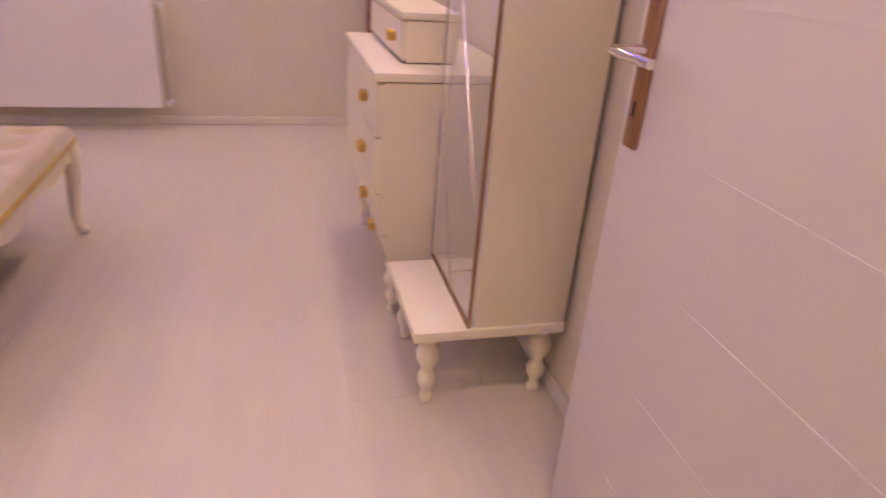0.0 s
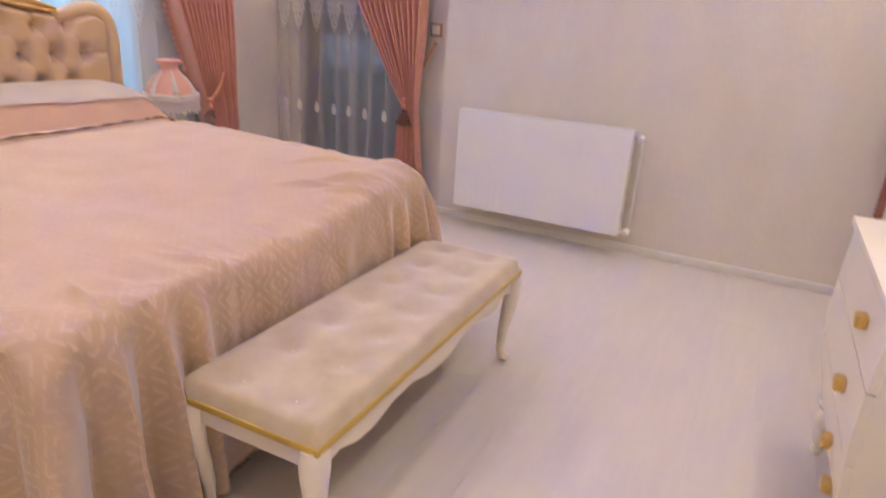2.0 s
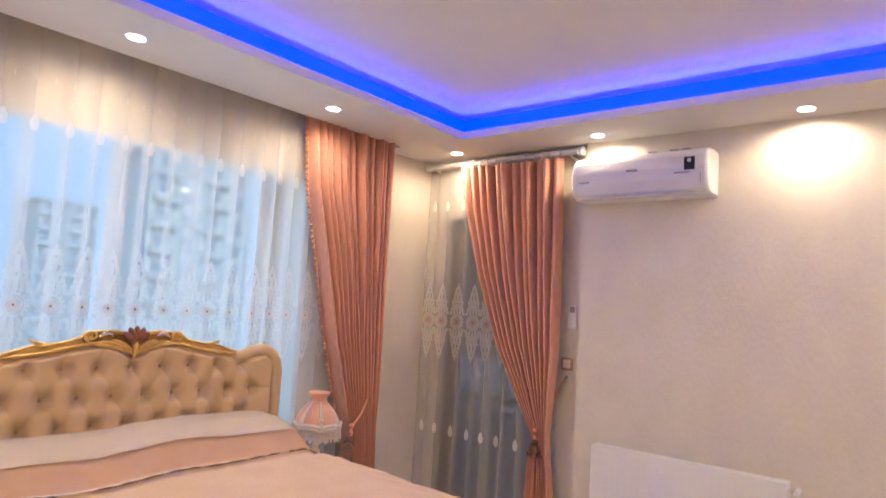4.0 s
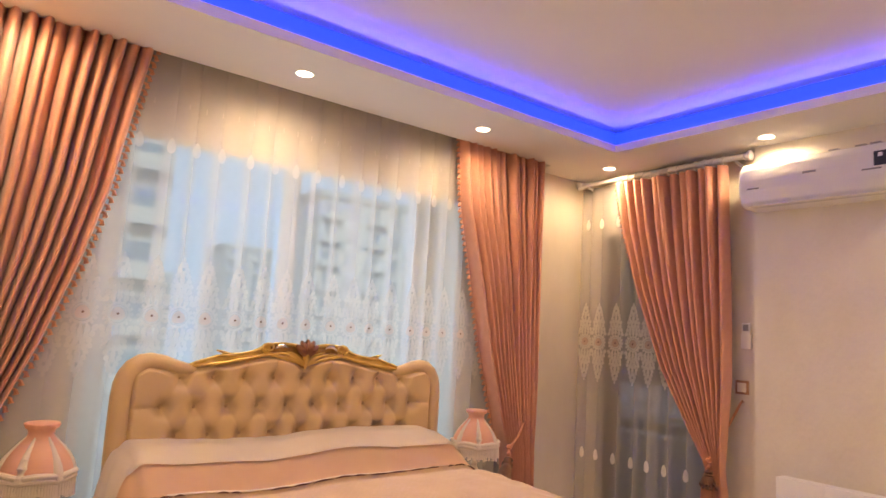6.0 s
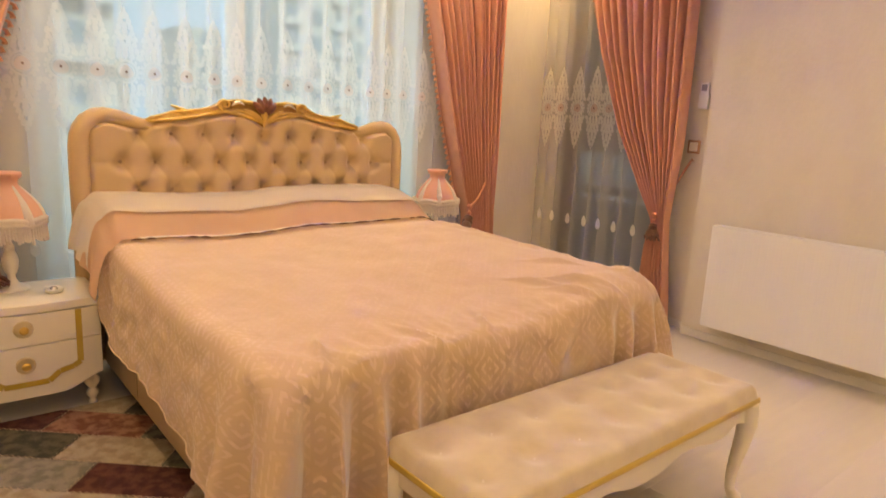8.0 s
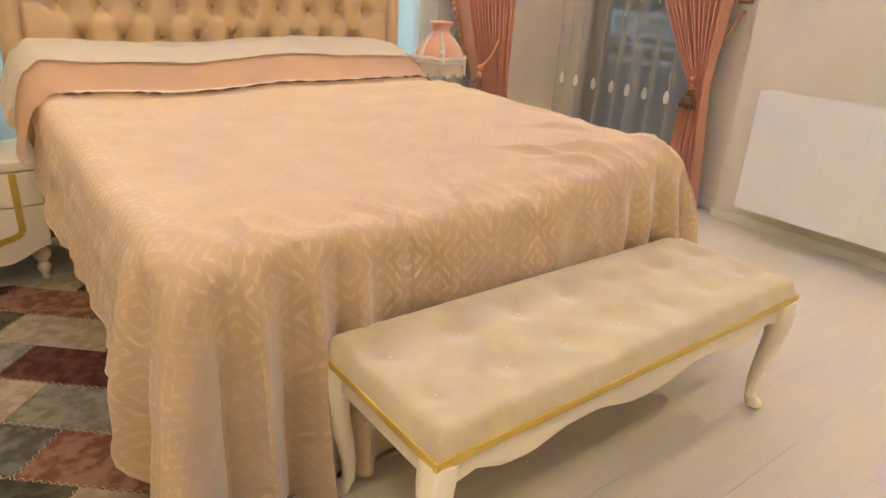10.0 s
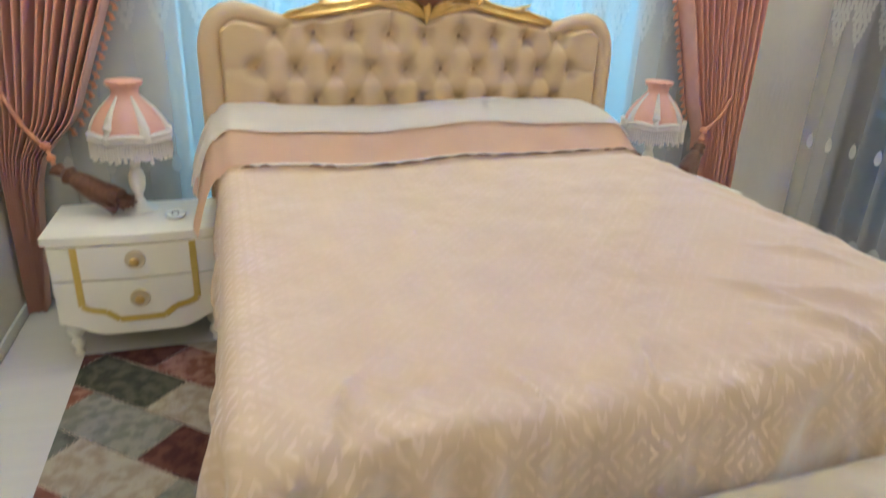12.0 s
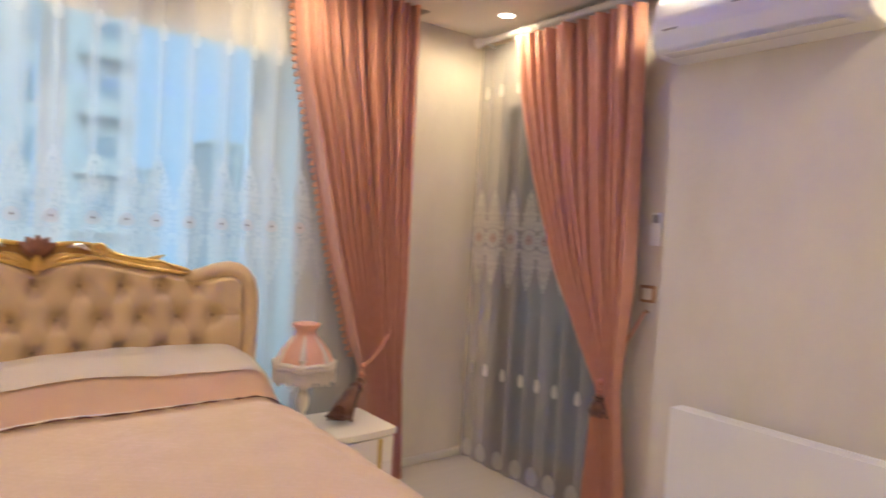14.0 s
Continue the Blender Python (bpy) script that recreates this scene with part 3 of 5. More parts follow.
def tower(x, y, w, dpt, h, floors, cols, m, rz=0):
    t = thing("apartment_building", "pale high-rise apartment block with rows of windows", "building", (x, y, -30), rz, group="apartment blocks")
    part("wall", box(-w / 2, -dpt / 2, 0, w / 2, dpt / 2, h), m, t, smooth=False)
    part("roof", box(-w / 2 - 0.4, -dpt / 2 - 0.4, h, w / 2 + 0.4, dpt / 2 + 0.4, h + 0.8), CONCRETE, t, smooth=False)
    fh, cw = h / floors, w / cols
    me = link("window", box(-cw * 0.22, -0.15, -fh * 0.27, cw * 0.22, 0.0, fh * 0.27), FAR_GLASS, False)
    bl = link("balcony", box(-cw * 0.42, -1.1, -fh * 0.42, cw * 0.42, 0.0, -fh * 0.12), FACADE_B, False)
    for i in range(floors):
        for j in range(cols):
            o = new("window", me)
            o.parent = t
            o.location = (-w / 2 + (j + 0.5) * cw, -dpt / 2 - 0.02, (i + 0.5) * fh)
            if j % 2 == 0:
                o = new("balcony", bl)
                o.parent = t
                o.location = (-w / 2 + (j + 0.5) * cw, -dpt / 2 - 0.02, (i + 0.5) * fh)
    return t


tower(-0.8, 46, 21.7, 14, 60, 20, 7, FACADE_B)
tower(41, 77, 12.6, 12, 46.8, 16, 4, FACADE_B)
tower(54, 148, 14, 14, 47, 16, 5, CONCRETE)
tower(30, 190, 34, 16, 42, 14, 9, CONCRETE)
tower(70, 120, 26, 16, 46, 15, 8, FACADE_B, -35)
tower(110, 70, 26, 16, 40, 13, 8, CONCRETE, -65)


# ---- curtains ----
def drape(name, pleats, edge_a, edge_b, z_top, plane, axis, amp, label, seed, ties, nz=64):
    """Pleated cloth between two edges given as (z, place) tables, gathered at the tie; axis 'x' hangs along x, 'y' along y."""
    rng = random.Random(seed)
    ph = [rng.uniform(-0.35, 0.35) for _ in range(pleats + 2)]
    nu = pleats * 10

    def f(u, v):
        z = z_top + (0.012 - z_top) * v
        a, b = lerp(edge_a, z), lerp(edge_b, z)
        s = a + (b - a) * u
        k = u * pleats
        w = (1 - abs(2 * (k % 1.0) - 1) ** 2.6) - 0.5
        loc = min(1.0, abs(b - a) / 0.55)
        dep = amp * (0.55 + 0.45 * loc) * w * (0.8 + 0.4 * math.sin(3 * ph[int(k)] + 2.2 * v))
        dep += 0.006 * math.sin(9 * v + 5 * u + seed)
        s += 0.012 * math.sin(4 * v + ph[int(k)] * 4) * (1 - abs(2 * u - 1)) * loc
        return (s, plane - dep, z) if axis == "x" else (plane - dep, s, z)

    t = thing(name, label, "curtain", group="salmon drapes")
    part("cloth", sheet(nu, nz, f), DRAPE, t)
    # bobble fringe down the leading edge
    fb = bmesh.new()
    lead = ties["lead"]
    z = z_top - 0.02
    while z > ties["z"]:
        u = 0.0 if lead == "a" else 1.0
        p = Vector(f(u, (z_top - z) / (z_top - 0.012)))
        out = ties["out"]
        if axis == "x":
            p0, p1, p2 = p, p + Vector((out * 0.014, -0.008, -0.006)), p + Vector((out * 0.018, -0.010, -0.026))
        else:
            p0, p1, p2 = p, p + Vector((-0.008, out * 0.014, -0.006)), p + Vector((-0.010, out * 0.018, -0.026))
        tube([p0, p1, p2], [0.005, 0.008, 0.012], 6, fb)
        z -= 0.036
    part("fringe", fb, TRIM, t, "rust bobble fringe")
    return t


C_L = [(0.0, 3.93), (0.55, 3.925), (0.66, 3.915), (0.80, 3.848), (1.32, 3.688), (1.87, 3.562), (2.23, 3.47), (2.645, 3.418), (2.8, 3.40)]
C_R = [(0.0, 4.20), (0.66, 4.15), (1.1, 4.155), (2.8, 4.14)]
drape("drape", 13, C_L, C_R, 2.75, 3.952, "x", 0.115, "salmon pleated drape tied back beside the nightstand", 3, {"lead": "a", "out": -1, "z": 0.72})
L_R = [(0.0, 0.80), (0.55, 0.86), (0.66, 0.90), (0.80, 1.026), (1.266, 1.206), (1.648, 1.326), (1.969, 1.403), (2.354, 1.46), (2.683, 1.515), (2.8, 1.525)]
L_L = [(0.0, 0.735), (0.66, 0.74), (2.8, 0.735)]
drape("drape", 13, L_L, L_R, 2.75, 3.952, "x", 0.115, "salmon pleated drape tied back in the window corner", 5, {"lead": "b", "out": 1, "z": 0.72})
R_L = [(0.0, 3.02), (0.55, 2.985), (0.70, 2.955), (0.90, 3.077), (1.275, 3.293), (1.77, 3.488), (2.22, 3.624), (2.583, 3.704), (2.7, 3.72)]
R_R = [(0.0, 2.79), (0.70, 2.86), (1.2, 2.83), (2.7, 2.845)]
drape("drape", 12, R_R, R_L, 2.572, 4.684, "y", 0.098, "salmon pleated drape on rings tied back at the balcony door", 8, {"lead": "b", "out": 1, "z": 0.76})


def sheer(name, a, b, z_top, plane, axis, pleats, label, fold=0.026):
    t = thing(name, label, "curtain", group="white sheers")

    def f(u, v):
        z = z_top + (0.015 - z_top) * v
        k = u * pleats
        q = 2 * math.pi * (k + 0.08 * math.sin(k * 1.7) + 0.02 * math.sin(5 * v + k))
        lap = (0.40 + 0.12 * math.sin(k * 2.3)) * min(1.0, 8 * u, 8 * (1 - u))
        s = a + (b - a) * (u + lap / pleats * math.sin(q))
        dep = fold * math.cos(q) + 0.005 * math.sin(2 * math.pi * k * 0.37 + 1.3)
        return (s, plane - dep, z) if axis == "x" else (plane - dep, s, z)

    part("voile", sheet(pleats * 16, 24, f), SHEER, t)
    return t, f


sheer_n, fn = sheer("sheer_curtain", 0.76, 4.13, 2.76, 4.045, "x", 25, "white embroidered sheer curtain across the window")
sheer_e, fe = sheer("sheer_curtain", 2.93, 4.06, 2.59, 4.765, "y", 8, "white embroidered sheer curtain at the balcony door", 0.026)


def petal(w, h, n=10, bm=None, at=(0, 0), y=0.0):
    bm = bm or bmesh.new()
    vs = [bm.verts.new((at[0] + w * math.sin(2 * math.pi * k / n) * (1 - 0.25 * math.cos(2 * math.pi * k / n)), y, at[1] + h * math.cos(2 * math.pi * k / n))) for k in range(n)]
    bm.faces.new(vs)
    return bm


def ring(r0, r1, n=20, bm=None, at=(0, 0)):
    bm = bm or bmesh.new()
    a = [bm.verts.new((at[0] + r0 * math.cos(2 * math.pi * k / n), 0, at[1] + r0 * math.sin(2 * math.pi * k / n))) for k in range(n)]
    b = [bm.verts.new((at[0] + r1 * math.cos(2 * math.pi * k / n), 0, at[1] + r1 * math.sin(2 * math.pi * k / n))) for k in range(n)]
    for k in range(n):
        bm.faces.new((a[k], a[(k + 1) % n], b[(k + 1) % n], b[k]))
    return bm


def lace_motif(thread):
    """A ringed medallion between two tapering spires of overlapping leaves."""
    bm = ring(0.031, 0.040)
    ring(0.043, 0.055, 24, bm)
    for k in range(16):
        an = 2 * math.pi * k / 16
        petal(0.007, 0.010, 7, bm, (0.060 * math.cos(an), 0.060 * math.sin(an)))
    tiers = [(0.082, 0.056, 5, 0.022), (0.108, 0.050, 5, 0.022), (0.134, 0.040, 4, 0.021), (0.160, 0.044, 5, 0.020), (0.184, 0.032, 3, 0.020),
             (0.208, 0.026, 3, 0.020), (0.232, 0.018, 2, 0.019), (0.254, 0.010, 2, 0.018), (0.276, 0.0, 1, 0.018)]
    for sg in (-1, 1):
        for dz, half, count, h in tiers:
            for k in range(count):
                x = 0.0 if count == 1 else half * (2 * k / (count - 1) - 1)
                petal(0.0125 if count > 1 else 0.008, h * (0.72 if k in (0, count - 1) and count > 2 else 0.9), 8, bm, (x, sg * (dz - 0.25 * abs(x))))
        for x in (-0.064, 0.064):
            petal(0.010, 0.012, 8, bm, (x, sg * 0.062))
    return link("embroidery", bm, thread, False)


def motifs(parent, f, axis, count, a, b, pleat_front):
    thread = LACE_BACKLIT if axis == "x" else LACE
    me = lace_motif(thread)
    core = link("medallion", petal(0.030, 0.030, 16), LACE_PINK, False)
    dot = link("bead", petal(0.006, 0.006, 8), TASSEL, False)
    oval = link("petal", petal(0.020, 0.040, 12), thread if axis == "x" else OVAL, False)
    hem = link("hem_motif", petal(0.045, 0.055, 12), LACE, False)

    def put(nm, mesh, s, z, off):
        o = new(nm, mesh)
        o.parent = parent
        o.matrix_local = pose(s, pleat_front - off, z) if axis == "x" else pose(pleat_front - off, s, z, 0, 0, -90)
        return o

    for k in range(count):
        w = k + 0.5
        for _ in range(6):
            w = k + 0.5 - 0.08 * math.sin(w * 1.7)
        s = a + (b - a) * w / count
        tagged(put("embroidery", me, s, 1.41, 0.0), kind="stuff")
        put("medallion", core, s, 1.41, 0.002)
        put("bead", dot, s, 1.41, 0.004)
        put("petal", oval, s, 2.24 if axis == "x" else 2.30, 0.0)
        put("petal", oval, s, 0.60, 0.0)
        put("hem_motif", hem, s, 0.09, 0.0)


motifs(sheer_n, fn, "x", 25, 0.76, 4.13, 4.006)
motifs(sheer_e, fe, "y", 8, 2.93, 4.06, 4.728)

hook = link("pleat_stitch", box(-0.003, -0.0015, -0.014, 0.003, 0.0, 0.014), GREY_MARK, False)
for k in range(40):
    o = new("pleat_stitch", hook)
    o.parent = sheer_n
    o.location = (0.80 + k * 0.083, 4.003, 2.45 + 0.004 * math.sin(k * 1.9))

rod = thing("curtain_rod", "white wooden curtain rod with turned finials and rings", "curtain rod")
part("pole", tube([(4.70, 2.74, 2.614), (4.70, 4.03, 2.614)], 0.019, 14), WHITE, rod)
for y, s in ((2.74, -1), (4.03, 1)):
    p = part("finial", tube([(4.70, y + s * q, 2.614) for q in (0, 0.008, 0.012, 0.026, 0.03, 0.045, 0.056)], [0.022, 0.029, 0.020, 0.020, 0.032, 0.032, 0.014], 14), WHITE, rod)
for y in (2.80, 3.98):
    part("bracket", tube([(4.70, y, 2.60), (4.75, y, 2.585), (NICHE_X, y, 2.58)], 0.010, 8), WHITE, rod)
for k in range(13):
    y = 2.87 + k * 0.066
    part("ring", tube([(4.70 + 0.030 * math.sin(q * math.pi / 6), y, 2.606 + 0.030 * math.cos(q * math.pi / 6)) for q in range(13)], 0.005, 6), WHITE, rod)


def tieback(hook, knot, wall, flip, lie):
    """Cord from a wall hook round the drape, with two beads and a silk tassel."""
    t = thing("tieback", "braided cord tieback with rust beads and a brown silk tassel", "curtain tieback", group="tiebacks")
    hk = Vector(hook)
    kn = Vector(knot)
    part("hook", tube([Vector(wall), hk + Vector((0, -0.004, 0)), hk + Vector((0, -0.006, 0.015))], 0.006, 8), BRONZE, t, "small metal hook")
    mid = (hk + kn) / 2 + Vector((0, -0.085, -0.09)) if flip == "x" else (hk + kn) / 2 + Vector((-0.04, 0, -0.05))
    pts = [hk * (1 - s) ** 2 + mid * 2 * s * (1 - s) + kn * s * s for s in [i / 10 for i in range(11)]]
    part("cord", tube(pts, 0.0075, 7), TRIM, t)
    part("cord", tube([p + Vector((0, 0.004, -0.012)) for p in pts], 0.005, 7), TRIM, t)
    if lie:
        a, b, c = kn, kn + Vector(lie[0]), kn + Vector(lie[1])
    else:
        a, b, c = kn, kn + Vector((0, 0, -0.07)), kn + Vector((0, 0, -0.15))
    part("bead", lathe([(0.004, 0.018), (0.016, 0.012), (0.021, 0), (0.016, -0.012), (0.004, -0.018)], 14, at=a), BEAD, t, "rust round bead")
    part("bead", lathe([(0.004, 0.015), (0.013, 0.010), (0.017, 0), (0.013, -0.010), (0.004, -0.015)], 14, at=a * 0.45 + b * 0.55), BEAD, t, "rust round bead")
    part("cord", tube([a, a.lerp(b, 0.5), b], 0.008, 7), TRIM, t)
    part("neck", tube([b + Vector((0, 0, 0.014)), b, b.lerp(c, 0.12), b.lerp(c, 0.2), b.lerp(c, 0.3), b.lerp(c, 0.38)], [0.012, 0.030, 0.020, 0.036, 0.024, 0.034], 16), TASSEL, t, "wound silk neck")
    rg = random.Random(int(hk.x * 100))
    fb = bmesh.new()
    d = (c - b).normalized()
    side = d.cross(Vector((0, 0, 1)))
    side = side.normalized() if side.length > 0.2 else Vector((0, 1, 0))
    low = c.z - 0.022
    for k in range(64):
        a0 = rg.uniform(0, 2 * math.pi)
        r0 = rg.uniform(0.010, 0.036)
        up = side.cross(d)
        off = side * (r0 * math.cos(a0)) + up * (r0 * math.sin(a0))
        p0 = b.lerp(c, 0.3) + off * 0.8
        p1 = b.lerp(c, 0.65) + off * 1.15
        p2 = c + off * 1.8 + d * rg.uniform(-0.015, 0.02) + side * rg.uniform(-0.012, 0.012)
        if lie:
            p1.z = max(p1.z - 0.012, low + rg.uniform(0.004, 0.02))
            p2.z = max(low + 0.006, min(p2.z - 0.01, low + rg.uniform(0.006, 0.028)))
        tube([p0, p1, p2], [0.004, 0.0055, 0.005], 5, fb)
    core = [b.lerp(c, q) for q in (0.28, 0.45, 0.65, 0.85, 1.0)]
    if lie:
        for p in core[2:]:
            p.z = max(low + 0.040, p.z - 0.006)
    tube(core, [0.030, 0.040, 0.046, 0.048, 0.036], 12, fb)
    part("skirt", fb, TASSEL, t, "brown silk tassel skirt")["kind"] = "stuff"
    return t


tieback((4.212, 4.05, 1.065), (3.855, 3.845, 0.705), (4.212, NY, 1.065), "x", ((-0.032, -0.032, -0.072), (-0.255, -0.215, -0.176)))
tieback((0.74, 4.00, 1.05), (0.925, 3.855, 0.715), (0.735, NY, 1.05), "x", ((0.030, -0.045, -0.075), (0.255, -0.165, -0.184)))
tieback((4.78, 2.80, 1.10), (4.665, 2.94, 0.74), (NICHE_X, 2.80, 1.10), "y", None)


# ---- bed ----
BX, BW0, BW1, BY0, BY1 = 2.385, 1.530, 3.24, 1.955, 3.84
CX = (BW0 + BW1) / 2


def bed_z(x, y):
    z = lerp([(1.9, 0.628), (2.1, 0.64), (2.6, 0.655), (3.2, 0.675), (3.38, 0.705), (3.46, 0.755), (3.56, 0.812), (3.70, 0.843), (3.9, 0.847)], y)
    z += 0.012 * smooth(3.3, 3.6, y) * math.cos((x - BX - 0.45) * 4.0)
    z += 0.010 * noise.noise(Vector((x * 2.2, y * 2.2, 1.0))) + 0.005 * noise.noise(Vector((x * 6, y * 5, 4.0)))
    z += 0.022 * max(0.0, BX - x) / 0.85 * smooth(2.6, 2.0, y)
    z += 0.075 * smooth(2.25, 3.0, x) * (0.75 + 0.25 * smooth(1.95, 2.10, y)) * (1 - smooth(3.15, 3.5, y))
    d = min(0.16, max(0.0, x - 3.08))
    z -= 0.17 - math.sqrt(0.17 ** 2 - d * d)
    return z


def perimeter(p, inset=0.0, y_end=BY1, y_foot=BY0):
    """Point, outward direction and arc length along west side, foot and east side; p in 0..1."""
    r = 0.10
    xw, xe = BW0 + inset, BW1 - inset
    l1, lc, l2 = y_end - y_foot - r, math.pi * r / 2, xe - xw - 2 * r
    tot = 2 * l1 + 2 * lc + l2
    s = p * tot
    if s < l1:
        return Vector((xw, y_end - s)), Vector((-1, 0)), s
    if s < l1 + lc:
        a = (s - l1) / r
        return Vector((xw + r - r * math.cos(a), y_foot + r - r * math.sin(a))), Vector((-math.cos(a), -math.sin(a))), s
    if s < l1 + lc + l2:
        return Vector((xw + r + s - l1 - lc, y_foot)), Vector((0, -1)), s
    if s < l1 + 2 * lc + l2:
        a = (s - l1 - lc - l2) / r
        return Vector((xe - r + r * math.sin(a), y_foot + r - r * math.cos(a))), Vector((math.sin(a), -math.cos(a))), s
    return Vector((xe, y_foot + r + s - l1 - 2 * lc - l2)), Vector((1, 0)), s


SPY = BY1 - 0.32
P_TOT = 2 * (SPY - BY0 - 0.1) + math.pi * 0.1 + (BW1 - BW0 - 0.2)
P_C1, P_C2 = (SPY - BY0 - 0.1 + 0.078) / P_TOT, 1 - (SPY - BY0 - 0.1 + 0.078) / P_TOT


FOLDS = [(-0.32, 0.025, 0.07), (-0.15, 0.07, 0.06), (-0.075, -0.04, 0.03), (0.005, 0.135, 0.034), (0.078, -0.055, 0.024), (0.145, 0.105, 0.028), (0.215, -0.045, 0.022), (0.275, 0.07, 0.024), (0.335, -0.035, 0.022), (0.39, 0.045, 0.026)]
WRINKLES = [(2.74, 2.05, 2.2), (2.80, 2.12, 2.1), (2.86, 2.06, 2.3), (2.70, 2.20, 2.0), (2.92, 2.30, 2.2), (3.08, 2.05, 1.7), (3.15, 2.09, 1.5), (1.72, 2.06, 1.2), (2.05, 2.03, 1.9), (2.30, 2.05, 1.1)]


def cover(y_lo, y_hi, lift, drop, np_, nt, nd, folds=True):
    """Cloth over the bed between two places along it, hanging over the edge; u runs round the edge, v from the middle outwards and down."""
    foot = y_lo <= BY0

    def f(u, v):
        if foot:
            pt, out, s = perimeter(u, 0.0, y_hi)
            inner = Vector((CX, max(pt.y, BY0 + 0.75)))
        else:
            side = -1 if u < 0.5 else 1
            w = abs(2 * u - 1)
            pt = None
        split = nt / (nt + nd)
        q = min(1.0, v / split)
        d = max(0.0, (v - split) / (1 - split))
        if foot:
            xy = inner.lerp(pt, q)
            lip = 0.92 - 0.035 * noise.noise(Vector((s * 3.0, 2.0, 5.0)))
            edge = max(0.0, (q - lip) / (1 - lip))
            z = bed_z(xy.x, xy.y) + lift - 0.045 * (1 - math.sqrt(max(0.0, 1 - edge * edge)))
            z += 0.014 * edge * math.sin(s * 14 + 2 * math.sin(s * 5)) * smooth(P_C1 - 0.06, P_C1, u)
            rim = smooth(0.62, 0.95, q) * smooth(P_C1 - 0.08, P_C1 + 0.02, u)
            z += 0.010 * rim * (0.35 - abs(noise.noise(Vector((xy.x * 9 + 2 * xy.y, xy.y * 5, 3.0)))) * 2) + 0.004 * rim * noise.noise(Vector((xy.x * 30, xy.y * 18, 6.0)))
            for wx, wy, wa in WRINKLES:
                dx, dy = xy.x - wx, xy.y - wy
                al, ac2 = dx * math.cos(wa) + dy * math.sin(wa), -dx * math.sin(wa) + dy * math.cos(wa)
                z += 0.022 * math.exp(-(al / 0.09) ** 2) * math.exp(-(ac2 / 0.014) ** 2)
            if d > 0:
                D = drop(u)
                fold = 0.0
                for so, am, wd in FOLDS:
                    fold += am * (math.exp(-((s - P_C1 * P_TOT - so) / wd) ** 2) + 0.8 * math.exp(-((s - P_C2 * P_TOT + so) / wd) ** 2))
                flare = 0.010 * math.sin(min(1.0, d * 3) * math.pi / 2) + 0.020 * d + fold * d ** 0.55
                flare += 0.008 * math.sin(s * 21 + 1.3 * math.sin(s * 8)) * d
                flare += 0.018 * noise.noise(Vector((s * 5, d * 2.5, 7.0))) * min(1.0, d * 3) + 0.009 * noise.noise(Vector((s * 17, d * 5, 2.0))) * min(1.0, d * 5)
                xy = pt + out * flare
                z = z - D * d * (1 + 0.012 * math.sin(s * 17))
            return (xy.x, xy.y, max(z, 0.004))
        raise ValueError

    def uv(u, v):
        split = nt / (nt + nd)
        pt, out, s = perimeter(u, 0.0, y_hi)
        xy = Vector((CX, max(pt.y, BY0 + 0.75))).lerp(pt, min(1.0, v / split))
        return xy + out * (drop(u) * max(0.0, (v - split) / (1 - split)))

    return sheet(np_, nt + nd, f, uv=uv), f


def spread_drop(u):
    z_side = lerp([(0.0, 0.30), (P_C1 * 0.45, 0.30), (P_C1 * 0.80, 0.355), (P_C1 * 0.90, 0.46), (P_C1 * 0.96, 0.57), (P_C1, 0.63), (P_C1 + 0.03, 0.63), (P_C1 + 0.08, 0.57), (0.5, 0.50), (P_C2 - 0.06, 0.52), (P_C2, 0.55), (1 - P_C1 * 0.8, 0.45), (1.0, 0.33)], u)
    return z_side


def strip(y_a, y_b, lift, drop_w, mat_label, nx=150, ny=14, wob=0.012, seed=0):
    """A band of sheet across the bed with ends hanging over both sides."""
    half = (BW1 - BW0) / 2 + 0.006 + lift * 0.4
    arc = half * 2 + 2 * drop_w

    def f(u, v):
        a = (u - 0.5) * arc
        y = y_a + (y_b - y_a) * v
        y += wob * (noise.noise(Vector((a * 2.6, seed, 0.5))) + 0.3 * math.sin(a * 11 + seed)) * (1 - v)
        k = 0.055
        over = abs(a) - half
        sg = -1 if a < 0 else 1
        if over <= 0:
            e = smooth(-0.08, 0, over)
            x, z = CX + a, bed_z(CX + a, y) + lift - 0.045 * e * e
        else:
            x = CX + sg * (half + (0.045 if sg < 0 else 0.014) * (1 - math.exp(-over * 14)) + (0.16 if sg < 0 else 0.03) * over + 0.012 * math.sin(y * 40 + seed) * min(1, over * 6))
            z = bed_z(CX + sg * half, y) + lift - 0.045 - over
            y -= 0.55 * over
        return (x, y, z + 0.003 * noise.noise(Vector((a * 9, y * 9, seed))))

    return sheet(nx, ny, f, thick=0.004, uv=lambda u, v: (u * arc, v * (y_b - y_a)))


bed = thing("bed", "double bed with a buttoned beige leather headboard and padded base", "bed", (0, 0, 0))
base = part("base", box(BW0 + 0.05, BY0 + 0.075, 0.05, 3.16, BY1, 0.36, bevel=0.035, seg=4), LEATHER, bed, "padded beige leather base")
part("plinth", box(BW0 + 0.12, BY0 + 0.14, 0.0, 3.08, BY1, 0.05), DARK, bed, smooth=False)
part("mattress", box(BW0 + 0.04, BY0 + 0.03, 0.36, 3.15, BY1 - 0.02, 0.57, bevel=0.04, seg=4), SHEET, bed, "white mattress")
for y in (2.62, 3.28):
    part("seam", tube([(BW0 + 0.051, y, 0.09), (BW0 + 0.049, y, 0.2), (BW0 + 0.051, y, 0.32)], 0.003, 6), BUTTON, base)

HB, HW = 2.379, 0.893
HK = HW / 0.905


